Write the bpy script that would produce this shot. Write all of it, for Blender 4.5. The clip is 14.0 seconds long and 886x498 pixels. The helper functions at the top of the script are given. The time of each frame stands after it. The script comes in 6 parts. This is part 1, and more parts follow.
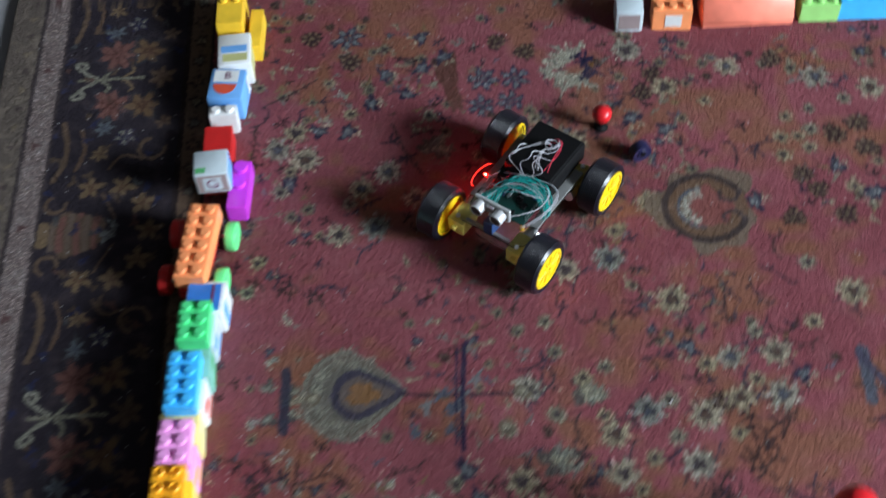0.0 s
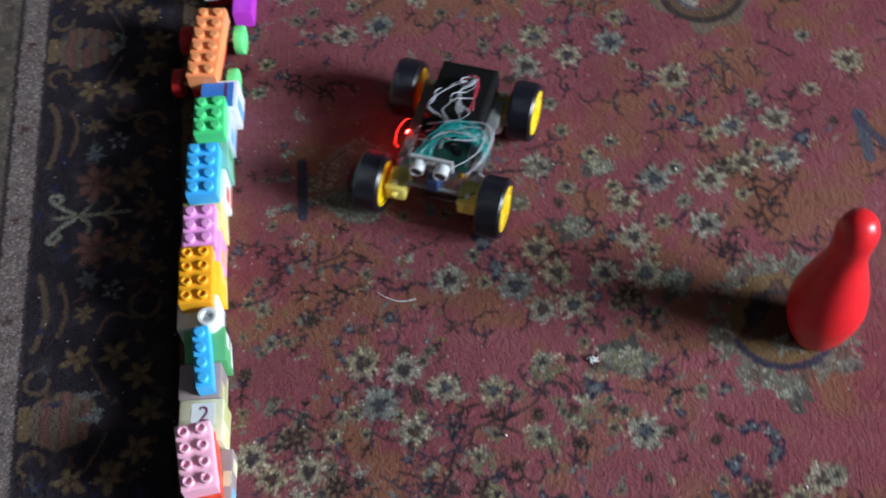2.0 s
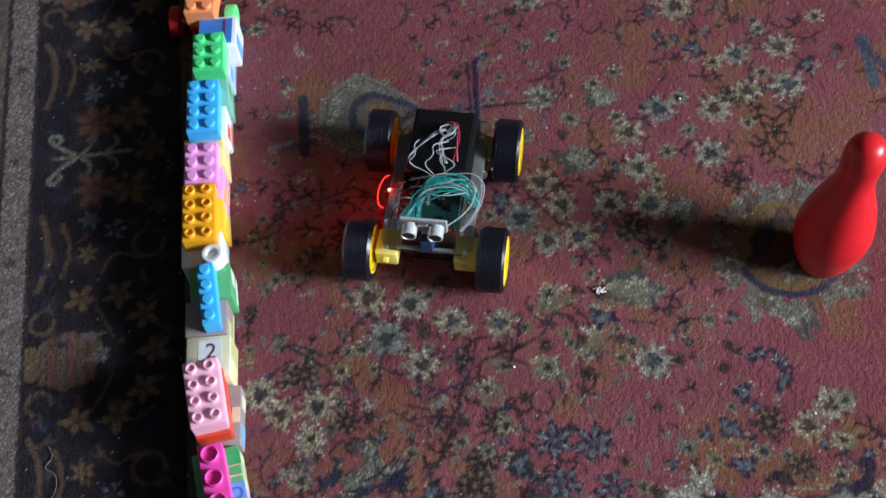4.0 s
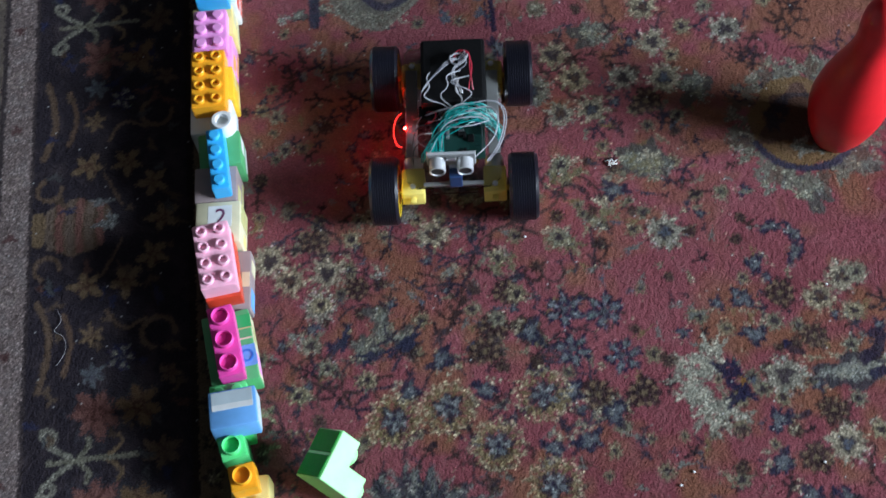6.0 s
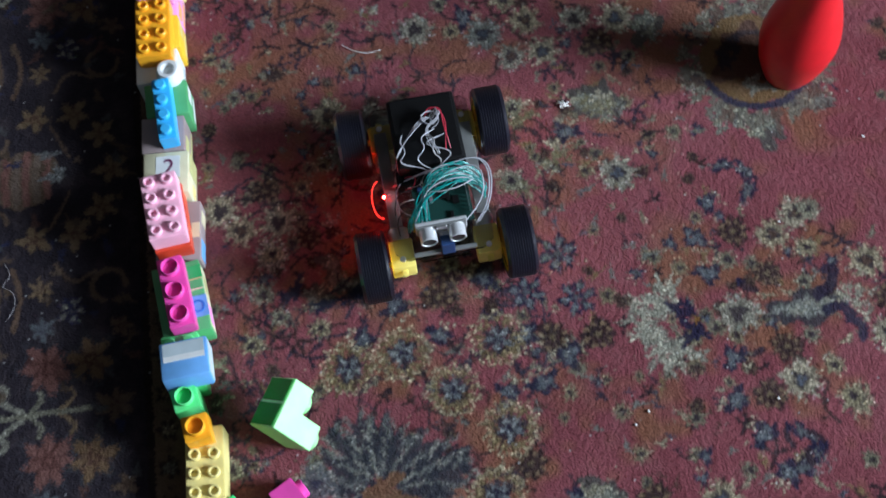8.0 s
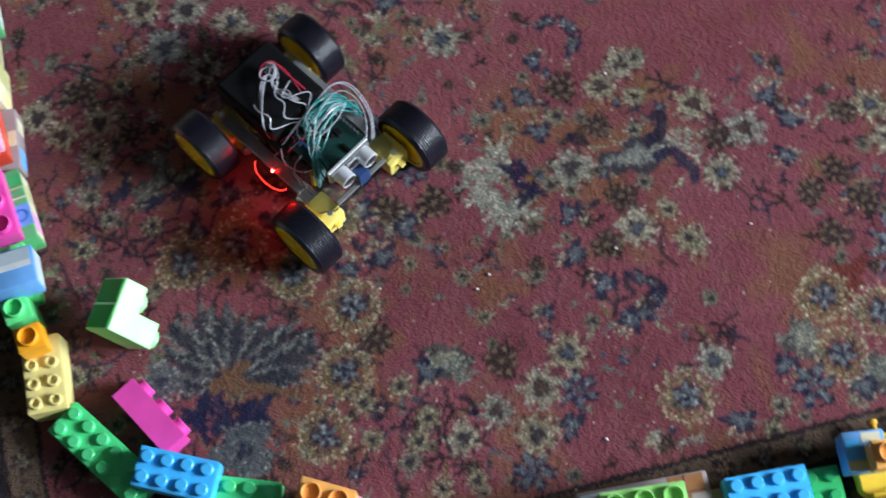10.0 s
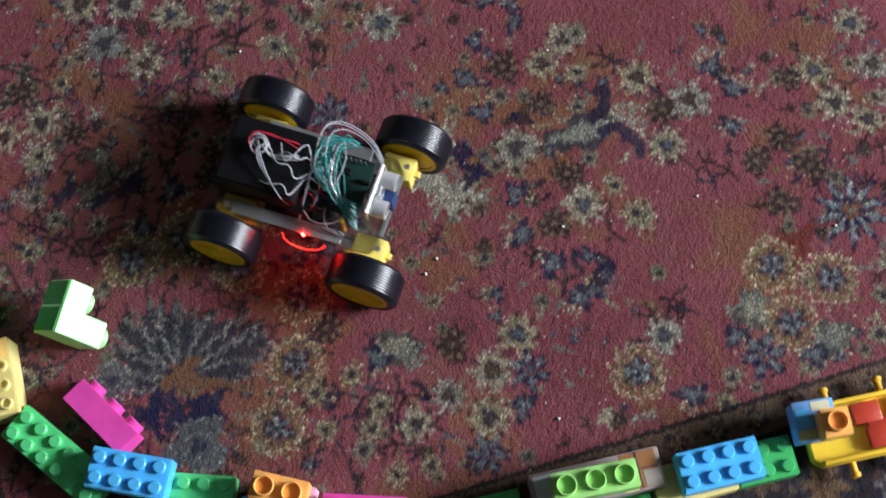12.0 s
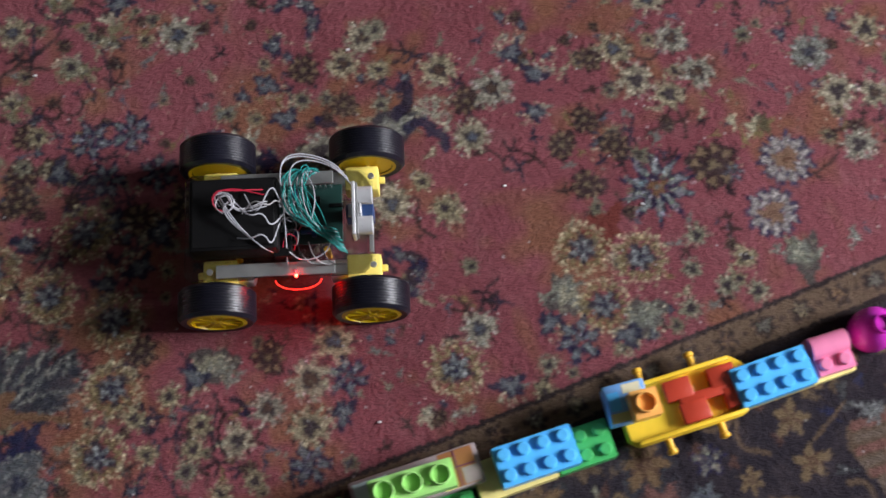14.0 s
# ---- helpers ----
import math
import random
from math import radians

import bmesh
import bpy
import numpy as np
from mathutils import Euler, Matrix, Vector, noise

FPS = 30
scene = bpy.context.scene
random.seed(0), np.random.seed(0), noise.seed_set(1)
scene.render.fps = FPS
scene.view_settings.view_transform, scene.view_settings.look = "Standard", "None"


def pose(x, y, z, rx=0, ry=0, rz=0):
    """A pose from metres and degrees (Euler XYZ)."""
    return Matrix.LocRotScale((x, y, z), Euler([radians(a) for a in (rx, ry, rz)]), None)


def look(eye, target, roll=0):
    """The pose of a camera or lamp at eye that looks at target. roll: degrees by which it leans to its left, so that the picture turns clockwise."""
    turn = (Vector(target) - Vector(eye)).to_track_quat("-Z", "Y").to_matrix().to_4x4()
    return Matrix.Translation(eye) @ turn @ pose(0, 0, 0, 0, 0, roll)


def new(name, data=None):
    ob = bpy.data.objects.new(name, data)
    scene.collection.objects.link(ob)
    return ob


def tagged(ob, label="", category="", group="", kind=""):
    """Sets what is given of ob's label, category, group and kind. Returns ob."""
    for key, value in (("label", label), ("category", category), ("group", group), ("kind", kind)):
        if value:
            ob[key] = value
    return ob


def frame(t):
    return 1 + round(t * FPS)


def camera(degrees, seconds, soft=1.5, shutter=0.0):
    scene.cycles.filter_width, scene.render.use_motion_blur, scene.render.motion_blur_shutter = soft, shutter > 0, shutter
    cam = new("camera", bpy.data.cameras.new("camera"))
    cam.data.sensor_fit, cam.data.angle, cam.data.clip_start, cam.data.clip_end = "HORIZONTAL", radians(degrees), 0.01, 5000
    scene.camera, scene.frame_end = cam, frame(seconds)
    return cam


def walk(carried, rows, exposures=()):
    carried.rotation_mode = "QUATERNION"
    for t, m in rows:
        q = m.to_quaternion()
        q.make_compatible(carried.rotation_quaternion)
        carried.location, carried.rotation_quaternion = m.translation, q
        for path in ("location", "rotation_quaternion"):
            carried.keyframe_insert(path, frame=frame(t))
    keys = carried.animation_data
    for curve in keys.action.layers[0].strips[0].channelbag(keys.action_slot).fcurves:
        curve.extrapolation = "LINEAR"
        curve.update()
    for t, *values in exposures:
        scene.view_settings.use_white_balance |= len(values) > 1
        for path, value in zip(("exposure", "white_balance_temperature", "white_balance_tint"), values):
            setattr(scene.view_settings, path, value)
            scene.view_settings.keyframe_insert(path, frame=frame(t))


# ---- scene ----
cam = camera(37.4, 14.0, soft=1.6, shutter=0.85)
PATH = [
    (0, (0.1255, -0.3555, 1.2726), (0.1207, 0.5166, 0.0522), -3.8),
    (0.5, (0.0689, -0.4421, 1.2745), (0.0790, 0.4408, 0.0620), -5.6),
    (1, (0.0971, -0.4477, 1.2653), (0.1005, 0.4152, 0.0383), -5.5),
    (1.5, (0.0847, -0.4723, 1.2503), (0.0570, 0.3396, -0.0107), -6.2),
    (2, (0.0873, -0.5010, 1.2307), (0.0875, 0.2873, -0.0455), -6.4),
    (2.2, (0.0831, -0.5044, 1.2294), (0.0908, 0.2747, -0.0523), -6.7),
    (4.5, (0.0674, -0.5136, 1.2077), (0.0656, 0.2057, -0.1086), -7.5),
    (5, (0.0532, -0.5291, 1.1911), (0.0461, 0.1604, -0.1410), -6.9),
    (5.5, (0.0420, -0.5623, 1.1750), (0.0409, 0.0979, -0.1720), -5.3),
    (6, (0.0466, -0.5662, 1.1794), (0.0465, 0.1081, -0.1605), -6.7),
    (6.5, (0.0519, -0.5710, 1.1742), (0.0655, 0.0916, -0.1715), -5.9),
    (7, (0.0576, -0.5745, 1.1700), (0.0792, 0.0753, -0.1817), -5.6),
    (7.5, (0.0582, -0.5733, 1.1682), (0.0793, 0.0633, -0.1899), -5.8),
    (8, (0.0661, -0.5739, 1.1661), (0.0898, 0.0516, -0.1971), -6.0),
    (8.5, (0.0770, -0.5880, 1.1523), (0.1167, 0.0002, -0.2269), -5.4),
    (9, (0.0907, -0.6030, 1.1420), (0.1482, -0.0398, -0.2471), -4.6),
    (9.2, (0.0986, -0.6026, 1.1421), (0.1686, -0.0498, -0.2505), -4.0),
    (11.3, (0.1733, -0.6186, 1.1331), (0.2876, -0.1502, -0.2873), -3.9),
    (11.5, (0.1733, -0.6186, 1.1331), (0.2876, -0.1502, -0.2873), -3.9),
    (12, (0.1856, -0.6031, 1.1410), (0.2784, -0.1306, -0.2795), -6.0),
    (12.5, (0.1931, -0.5915, 1.1417), (0.2903, -0.1235, -0.2801), -5.0),
    (13, (0.2291, -0.5897, 1.1370), (0.3477, -0.1683, -0.2977), -4.5),
    (13.5, (0.2791, -0.5996, 1.1375), (0.4018, -0.1791, -0.2971), -5.6),
    (14, (0.3070, -0.6046, 1.1444), (0.4537, -0.1965, -0.2915), -2.7),
]
walk(cam, [(t, look(eye, target, roll)) for t, eye, target, roll in PATH],
     exposures=[(0.0, 0.15, 6150, 4), (4.0, 0.04, 6200, 6), (6.5, -0.02, 5850, 4), (10.0, 0.0, 6100, 6), (14.0, -0.15, 6850, 13)])

# ---- world and light: one window in the wall to the east, the room closed around ----
world = bpy.data.worlds.new("world")
scene.world = world
world.use_nodes = True
sky = world.node_tree.nodes.new("ShaderNodeTexSky")
sky.sky_type, sky.sun_disc, sky.sun_elevation, sky.sun_rotation = "NISHITA", False, radians(40), radians(105)
world.node_tree.links.new(sky.outputs[0], world.node_tree.nodes["Background"].inputs[0])
world.node_tree.nodes["Background"].inputs[1].default_value = 0.1
WINDOW = (4.43, -1.52, 2.025)
window_light = new("window_light", bpy.data.lights.new("window_light", "AREA"))
window_light.data.shape, window_light.data.size, window_light.data.size_y = "RECTANGLE", 1.68, 1.08
window_light.data.energy, window_light.data.color = 556, (0.86, 0.91, 1.0)
window_light.matrix_world = look(WINDOW, (0.3, 0.1, 0.0))


# ---- materials ----
def material(name, rough=0.5, metallic=0.0):
    m = bpy.data.materials.new(name)
    m.use_nodes = True
    n = m.node_tree.nodes
    b = n["Principled BSDF"]
    b.inputs["Roughness"].default_value, b.inputs["Metallic"].default_value = rough, metallic
    return m, n, m.node_tree.links, b


def noise_node(n, l, scale, detail=4.0, coord="Object"):
    tex, at = n.new("ShaderNodeTexNoise"), n.new("ShaderNodeTexCoord")
    tex.inputs["Scale"].default_value, tex.inputs["Detail"].default_value = scale, detail
    l.new(at.outputs[coord], tex.inputs["Vector"])
    return tex


def ramp_node(n, l, source, stops):
    r = n.new("ShaderNodeValToRGB")
    while len(r.color_ramp.elements) < len(stops):
        r.color_ramp.elements.new(0.5)
    for e, (at, c) in zip(r.color_ramp.elements, stops):
        e.position, e.color = at, (*c, 1)
    l.new(source, r.inputs[0])
    return r


def bump_node(n, l, b, height, strength, distance):
    k = n.new("ShaderNodeBump")
    k.inputs["Strength"].default_value, k.inputs["Distance"].default_value = strength, distance
    l.new(height, k.inputs["Height"])
    l.new(k.outputs[0], b.inputs["Normal"])


def plastic(name, rgb, rough=0.33, spread=0.10, metallic=0.0, clear=0.0):
    """Moulded plastic or metal: slight cloudy colour, handling smears in the gloss, faint scratches."""
    m, n, l, b = material(name, rough, metallic)
    big = noise_node(n, l, 45.0)
    lo = tuple(c * (1 - spread) for c in rgb)
    hi = tuple(min(1, c * (1 + spread)) for c in rgb)
    l.new(ramp_node(n, l, big.outputs[0], [(0.3, lo), (0.7, hi)]).outputs[0], b.inputs["Base Color"])
    fine = noise_node(n, l, 420.0, 6.0)
    r = n.new("ShaderNodeMapRange")
    r.inputs[3].default_value, r.inputs[4].default_value = rough * 0.75, min(1, rough * 1.3)
    l.new(fine.outputs[0], r.inputs[0])
    l.new(r.outputs[0], b.inputs["Roughness"])
    bump_node(n, l, b, fine.outputs[0], 0.12, 0.0006)
    b.inputs["Transmission Weight"].default_value = clear
    return m


def glowing(name, rgb, strength):
    m, n, l, b = material(name, 0.3)
    b.inputs["Base Color"].default_value = (*rgb, 1)
    b.inputs["Emission Color"].default_value = (*rgb, 1)
    b.inputs["Emission Strength"].default_value = strength
    return m


def rug_material():
    """Knotted wool: the dyes come from the knots' own colour, the pile's fuzz and worn flecks from noise."""
    m, n, l, b = material("knotted_wool", 0.95)
    dye = n.new("ShaderNodeAttribute")
    dye.attribute_name = "dye"
    fuzz = noise_node(n, l, 520.0, 6.0)
    wear = noise_node(n, l, 38.0, 6.0)
    grain = ramp_node(n, l, fuzz.outputs[0], [(0.28, (0.80, 0.80, 0.80)), (0.5, (0.98, 0.98, 0.98)), (0.74, (1.20, 1.20, 1.20))])
    mul = n.new("ShaderNodeMixRGB")
    mul.blend_type, mul.inputs[0].default_value = "MULTIPLY", 1.0
    l.new(dye.outputs["Color"], mul.inputs[1])
    l.new(grain.outputs[0], mul.inputs[2])
    worn = n.new("ShaderNodeMixRGB")
    worn.inputs[2].default_value = (0.32, 0.24, 0.23, 1)
    l.new(mul.outputs[0], worn.inputs[1])
    k = ramp_node(n, l, wear.outputs[0], [(0.5, (0, 0, 0)), (0.8, (0.08, 0.08, 0.09))])
    l.new(k.outputs[0], worn.inputs[0])
    l.new(worn.outputs[0], b.inputs["Base Color"])
    b.inputs["Sheen Weight"].default_value = 0.0
    b.inputs["Specular IOR Level"].default_value = 0.06
    tufts = noise_node(n, l, 150.0, 3.0)
    relief = n.new("ShaderNodeMath")
    relief.operation = "MULTIPLY_ADD"
    relief.inputs[1].default_value = 1.3
    l.new(tufts.outputs[0], relief.inputs[0])
    l.new(fuzz.outputs[0], relief.inputs[2])
    bump_node(n, l, b, relief.outputs[0], 0.55, 0.003)
    return m


def stone_material(name, a, c, scale):
    m, n, l, b = material(name, 0.6)
    t1 = noise_node(n, l, scale, 8.0)
    l.new(ramp_node(n, l, t1.outputs[0], [(0.3, a), (0.7, c)]).outputs[0], b.inputs["Base Color"])
    t2 = noise_node(n, l, scale * 12, 6.0)
    bump_node(n, l, b, t2.outputs[0], 0.2, 0.002)
    return m


RUG = rug_material()
FLOOR = stone_material("grey_floor_tile", (0.20, 0.20, 0.21), (0.28, 0.28, 0.29), 6.0)
PLASTER = stone_material("wall_plaster", (0.065, 0.06, 0.057), (0.085, 0.08, 0.075), 3.0)
PAINT = stone_material("white_frame_paint", (0.7, 0.7, 0.68), (0.8, 0.8, 0.78), 8.0)
GOLD = plastic("amber_yellow_plastic", (0.90, 0.42, 0.02))
STEP_GREEN = plastic("pale_bright_green_plastic", (0.42, 0.92, 0.38), 0.3)
CELL_SHADE_GREEN = plastic("shaded_green_plastic", (0.010, 0.33, 0.015), 0.6)
YELLOW = plastic("yellow_plastic", (0.85, 0.55, 0.04))
PALE = plastic("pale_yellow_plastic", (0.82, 0.70, 0.27))
BLUE = plastic("sky_blue_plastic", (0.08, 0.48, 0.92))
DEEP_BLUE = plastic("blue_plastic", (0.05, 0.20, 0.62))
GREEN = plastic("green_plastic", (0.11, 0.70, 0.25))
LEAF = plastic("dark_green_plastic", (0.05, 0.42, 0.12))
MINT = plastic("mint_green_plastic", (0.17, 0.76, 0.26))
LIME = plastic("lime_green_plastic", (0.36, 0.72, 0.22))
PINK = plastic("light_pink_plastic", (0.92, 0.50, 0.64))
ROSE_PINK = plastic("rose_pink_plastic", (0.84, 0.24, 0.42))
FUCHSIA = plastic("fuchsia_plastic", (0.58, 0.03, 0.46), 0.25)
ORCHID = plastic("orchid_pink_plastic", (0.85, 0.36, 0.74))
MAGENTA = plastic("magenta_plastic", (0.80, 0.08, 0.42))
PURPLE = plastic("purple_plastic", (0.60, 0.06, 0.72), 0.18)
ORANGE = plastic("orange_plastic", (0.95, 0.33, 0.13))
APRICOT = plastic("apricot_plastic", (0.90, 0.45, 0.12))
SALMON = plastic("salmon_plastic", (0.85, 0.24, 0.16))
RED_PLATE = plastic("brick_red_plastic", (0.48, 0.05, 0.025))
RED_BLOCK = plastic("warm_red_plastic", (0.66, 0.07, 0.03))
RED = plastic("red_plastic", (0.55, 0.02, 0.02))
PIN_RED = plastic("glossy_red_plastic", (0.60, 0.012, 0.018), 0.34)
NAVY = plastic("navy_plastic", (0.015, 0.015, 0.05))
CARD = plastic("white_print", (0.72, 0.74, 0.74), 0.5)
CREAM_PRINT = plastic("cream_print", (0.66, 0.62, 0.42), 0.5)
GREY_PRINT = plastic("pale_grey_print", (0.50, 0.58, 0.62), 0.5)
BLUE_PRINT = plastic("blue_print", (0.16, 0.38, 0.75), 0.5)
GREEN_PRINT = plastic("green_print", (0.10, 0.36, 0.14), 0.5)
BROWN_PRINT = plastic("brown_print", (0.30, 0.12, 0.04), 0.5)
TAUPE_PRINT = plastic("taupe_print", (0.30, 0.24, 0.24), 0.5)
RED_PRINT = plastic("red_print", (0.60, 0.08, 0.04), 0.5)
TEAL_PRINT = plastic("pale_teal_print", (0.20, 0.46, 0.38), 0.5)
OLIVE_PRINT = plastic("olive_print", (0.50, 0.50, 0.22), 0.5)
PLUM_PRINT = plastic("plum_print", (0.14, 0.03, 0.09), 0.5)
TYRE = plastic("black_rubber", (0.007, 0.007, 0.013), 0.30, 0.25)
for node in TYRE.node_tree.nodes:
    if node.type == "BUMP":
        node.inputs["Strength"].default_value = 0.55
RIM = plastic("yellow_rim_plastic", (0.80, 0.55, 0.01), 0.35)
GEAR = plastic("yellow_gearbox_plastic", (0.80, 0.66, 0.16), 0.4)
ACRYLIC = plastic("clear_acrylic", (0.86, 0.88, 0.88), 0.05, 0.04, 0.0, 1.0)
FROSTED = plastic("grey_acrylic", (0.24, 0.245, 0.24), 0.32, 0.2, 0.0, 0.35)
BLACK = plastic("matt_black_plastic", (0.003, 0.003, 0.0035), 0.6, 0.3)
BLACK.node_tree.nodes["Principled BSDF"].inputs["Specular IOR Level"].default_value = 0.2
SILVER = plastic("silvered_sensor_metal", (0.70, 0.71, 0.73), 0.3, 0.05, 0.45)
BOARD = plastic("green_circuit_board", (0.008, 0.036, 0.030), 0.4)
BLUE_BOARD = plastic("blue_circuit_board", (0.022, 0.05, 0.14), 0.35)
STEEL = plastic("bright_metal", (0.85, 0.86, 0.88), 0.38, 0.05, 1.0)
BRASS = plastic("gilt_yellow_plastic", (0.75, 0.42, 0.04), 0.25)
WIRE_WHITE = plastic("white_wire", (0.44, 0.44, 0.48), 0.2)
WIRE_GREY = plastic("grey_wire", (0.34, 0.33, 0.34), 0.4)
WIRE_TEAL = plastic("teal_wire", (0.015, 0.27, 0.25), 0.3)
WIRE_RED = plastic("red_wire", (0.50, 0.02, 0.05), 0.4)
WIRE_BLACK = plastic("black_wire", (0.02, 0.02, 0.02), 0.4)
LED = glowing("lit_red_led", (1.0, 0.003, 0.002), 900.0)
LED_RING = glowing("red_glowing_lens", (1.0, 0.03, 0.02), 4.0)
LINT = plastic("white_lint", (0.75, 0.75, 0.75), 0.9)


# ---- mesh helpers ----
def part(name, bm, mat, parent=None, label="", m=None, smooth=False):
    """Links a bmesh as one mesh object under a thing or a part."""
    me = bpy.data.meshes.new(name)
    bm.normal_update()
    bm.to_mesh(me)
    bm.free()
    me.materials.append(mat)
    if smooth:
        me.shade_smooth()
        me.set_sharp_from_angle(angle=radians(40))
    ob = new(name, me)
    ob.parent = parent
    if m is not None:
        ob.matrix_basis = m
    return tagged(ob, label)


def shared(name, me, parent, m, label=""):
    ob = new(name, me)
    ob.parent = parent
    ob.matrix_basis = m
    return tagged(ob, label)


def box(x, y, z, at=(0, 0, 0), bevel=0.0012, segments=2, m=None):
    """A bevelled box of size x, y, z whose middle is at."""
    bm = bmesh.new()
    bmesh.ops.create_cube(bm, size=1.0)
    bmesh.ops.scale(bm, vec=(x, y, z), verts=bm.verts)
    if bevel:
        bmesh.ops.bevel(bm, geom=bm.edges[:], offset=min(bevel, 0.45 * min(x, y, z)), segments=segments, affect="EDGES", profile=0.5)
    bmesh.ops.translate(bm, vec=at, verts=bm.verts)
    if m is not None:
        bmesh.ops.transform(bm, matrix=m, verts=bm.verts)
    return bm


def lathe(profile, steps=32, m=None):
    """A solid of revolution about z from (radius, height) pairs, bottom to top."""
    bm = bmesh.new()
    rings = []
    for r, z in profile:
        if r < 1e-6:
            rings.append([bm.verts.new((0, 0, z))])
        else:
            rings.append([bm.verts.new((r * math.cos(a), r * math.sin(a), z)) for a in (2 * math.pi * i / steps for i in range(steps))])
    for lo, hi in zip(rings, rings[1:]):
        for i in range(steps):
            j = (i + 1) % steps
            q = [lo[i % len(lo)], lo[j % len(lo)], hi[j % len(hi)], hi[i % len(hi)]]
            q = [v for k, v in enumerate(q) if v not in q[:k]]
            if len(q) > 2:
                bm.faces.new(q)
    bmesh.ops.recalc_face_normals(bm, faces=bm.faces)
    if m is not None:
        bmesh.ops.transform(bm, matrix=m, verts=bm.verts)
    return bm


def tube(points, r, sides=6, rounds=5):
    """A round wire through points, smoothed."""
    pts = [Vector(p) for p in points]
    for _ in range(rounds if len(pts) < 12 else 1):
        if len(pts) > 40:
            break
        pts = [pts[0]] + [q for a, b in zip(pts, pts[1:]) for q in (a.lerp(b, 0.25), a.lerp(b, 0.75))] + [pts[-1]]
    bm = bmesh.new()
    rings, side = [], None
    for i, p in enumerate(pts):
        way = (pts[min(i + 1, len(pts) - 1)] - pts[max(i - 1, 0)]).normalized()
        side = way.orthogonal() if side is None else (side - way * side.dot(way))
        side = side.normalized() if side.length > 1e-6 else way.orthogonal().normalized()
        up = way.cross(side)
        rings.append([bm.verts.new(p + r * (math.cos(a) * side + math.sin(a) * up)) for a in (2 * math.pi * k / sides for k in range(sides))])
    for lo, hi in zip(rings, rings[1:]):
        for k in range(sides):
            bm.faces.new((lo[k], lo[(k + 1) % sides], hi[(k + 1) % sides], hi[k]))
    bm.faces.new(rings[0][::-1])
    bm.faces.new(rings[-1])
    return bm


def prism(outline, thick, bevel=0.0008):
    """An upright prism over an outline in x and y, from z 0 up."""
    bm = bmesh.new()
    f = bm.faces.new([bm.verts.new((x, y, 0)) for x, y in outline])
    up = bmesh.ops.extrude_face_region(bm, geom=[f])["geom"]
    bmesh.ops.translate(bm, vec=(0, 0, thick), verts=[v for v in up if isinstance(v, bmesh.types.BMVert)])
    bmesh.ops.recalc_face_normals(bm, faces=bm.faces)
    if bevel:
        bmesh.ops.bevel(bm, geom=bm.edges[:], offset=bevel, segments=1, affect="EDGES")
    return bm


def thing(name, m, label, category, group=""):
    ob = new(name)
    ob.empty_display_size = 0.02
    ob.matrix_basis = m
    return tagged(ob, label, category, group)


def lettering(text, size, mat, parent, m):
    c = bpy.data.curves.new("lettering", "FONT")
    c.body, c.size, c.extrude, c.align_x, c.align_y = text, size, 0.0002, "CENTER", "CENTER"
    tmp = new("lettering_curve", c)
    me = bpy.data.meshes.new_from_object(tmp.evaluated_get(bpy.context.evaluated_depsgraph_get()))
    bpy.data.objects.remove(tmp)
    me.materials.clear()
    me.materials.append(mat)
    return shared("lettering", me, parent, m)


# ---- the room: floor, walls, ceiling, window ----
def room():
    tagged(part("floor", box(7.4, 6.4, 0.08, (1.2, 0.3, -0.0485), 0), FLOOR), "grey stone floor beside the rug", kind="structure")
    for name, size, at in (("wall_west", (0.12, 6.2, 2.7), (-2.36, 0.3, 1.3415)), ("wall_north", (6.8, 0.12, 2.7), (1.1, 3.34, 1.3415)),
                           ("wall_south", (6.8, 0.12, 2.7), (1.1, -2.74, 1.3415))):
        tagged(part(name, box(*size, at, 0), PLASTER), "plain plastered wall", kind="structure")
    y0, y1, z0, z1 = -2.42, -0.62, 1.42, 2.62
    wall = box(0.12, y0 + 2.8, 2.7, (4.57, (y0 - 2.8) / 2, 1.3415), 0)
    for size, at in (((0.12, 3.4 - y1, 2.7), (4.57, (y1 + 3.4) / 2, 1.3415)), ((0.12, y1 - y0, z0 + 0.0085), (4.57, (y0 + y1) / 2, (z0 - 0.0085) / 2)),
                     ((0.12, y1 - y0, 2.6915 - z1), (4.57, (y0 + y1) / 2, (z1 + 2.6915) / 2))):
        piece = box(*size, at, 0)
        tmp = bpy.data.meshes.new("piece")
        piece.to_mesh(tmp)
        piece.free()
        wall.from_mesh(tmp)
        bpy.data.meshes.remove(tmp)
    tagged(part("wall_east", wall, PLASTER), "plastered wall with a window opening", kind="structure")
    tagged(part("ceiling", box(7.4, 6.4, 0.1, (1.2, 0.3, 2.745), 0), PLASTER), "dull plastered ceiling", kind="structure")
    frame_ob = tagged(part("window_1", box(0.06, 0.05, z1 - z0, (4.57, (y0 + y1) / 2, (z0 + z1) / 2), 0.004), PAINT), "white window with two panes", kind="structure")
    for y in (y0 + 0.025, y1 - 0.025):
        part("window_frame", box(0.06, 0.05, z1 - z0, (4.57, y, (z0 + z1) / 2), 0.004), PAINT, frame_ob)
    for z in (z0 + 0.025, z1 - 0.025):
        part("window_frame", box(0.06, y1 - y0 - 0.1, 0.05, (4.57, (y0 + y1) / 2, z), 0.004), PAINT, frame_ob)


room()


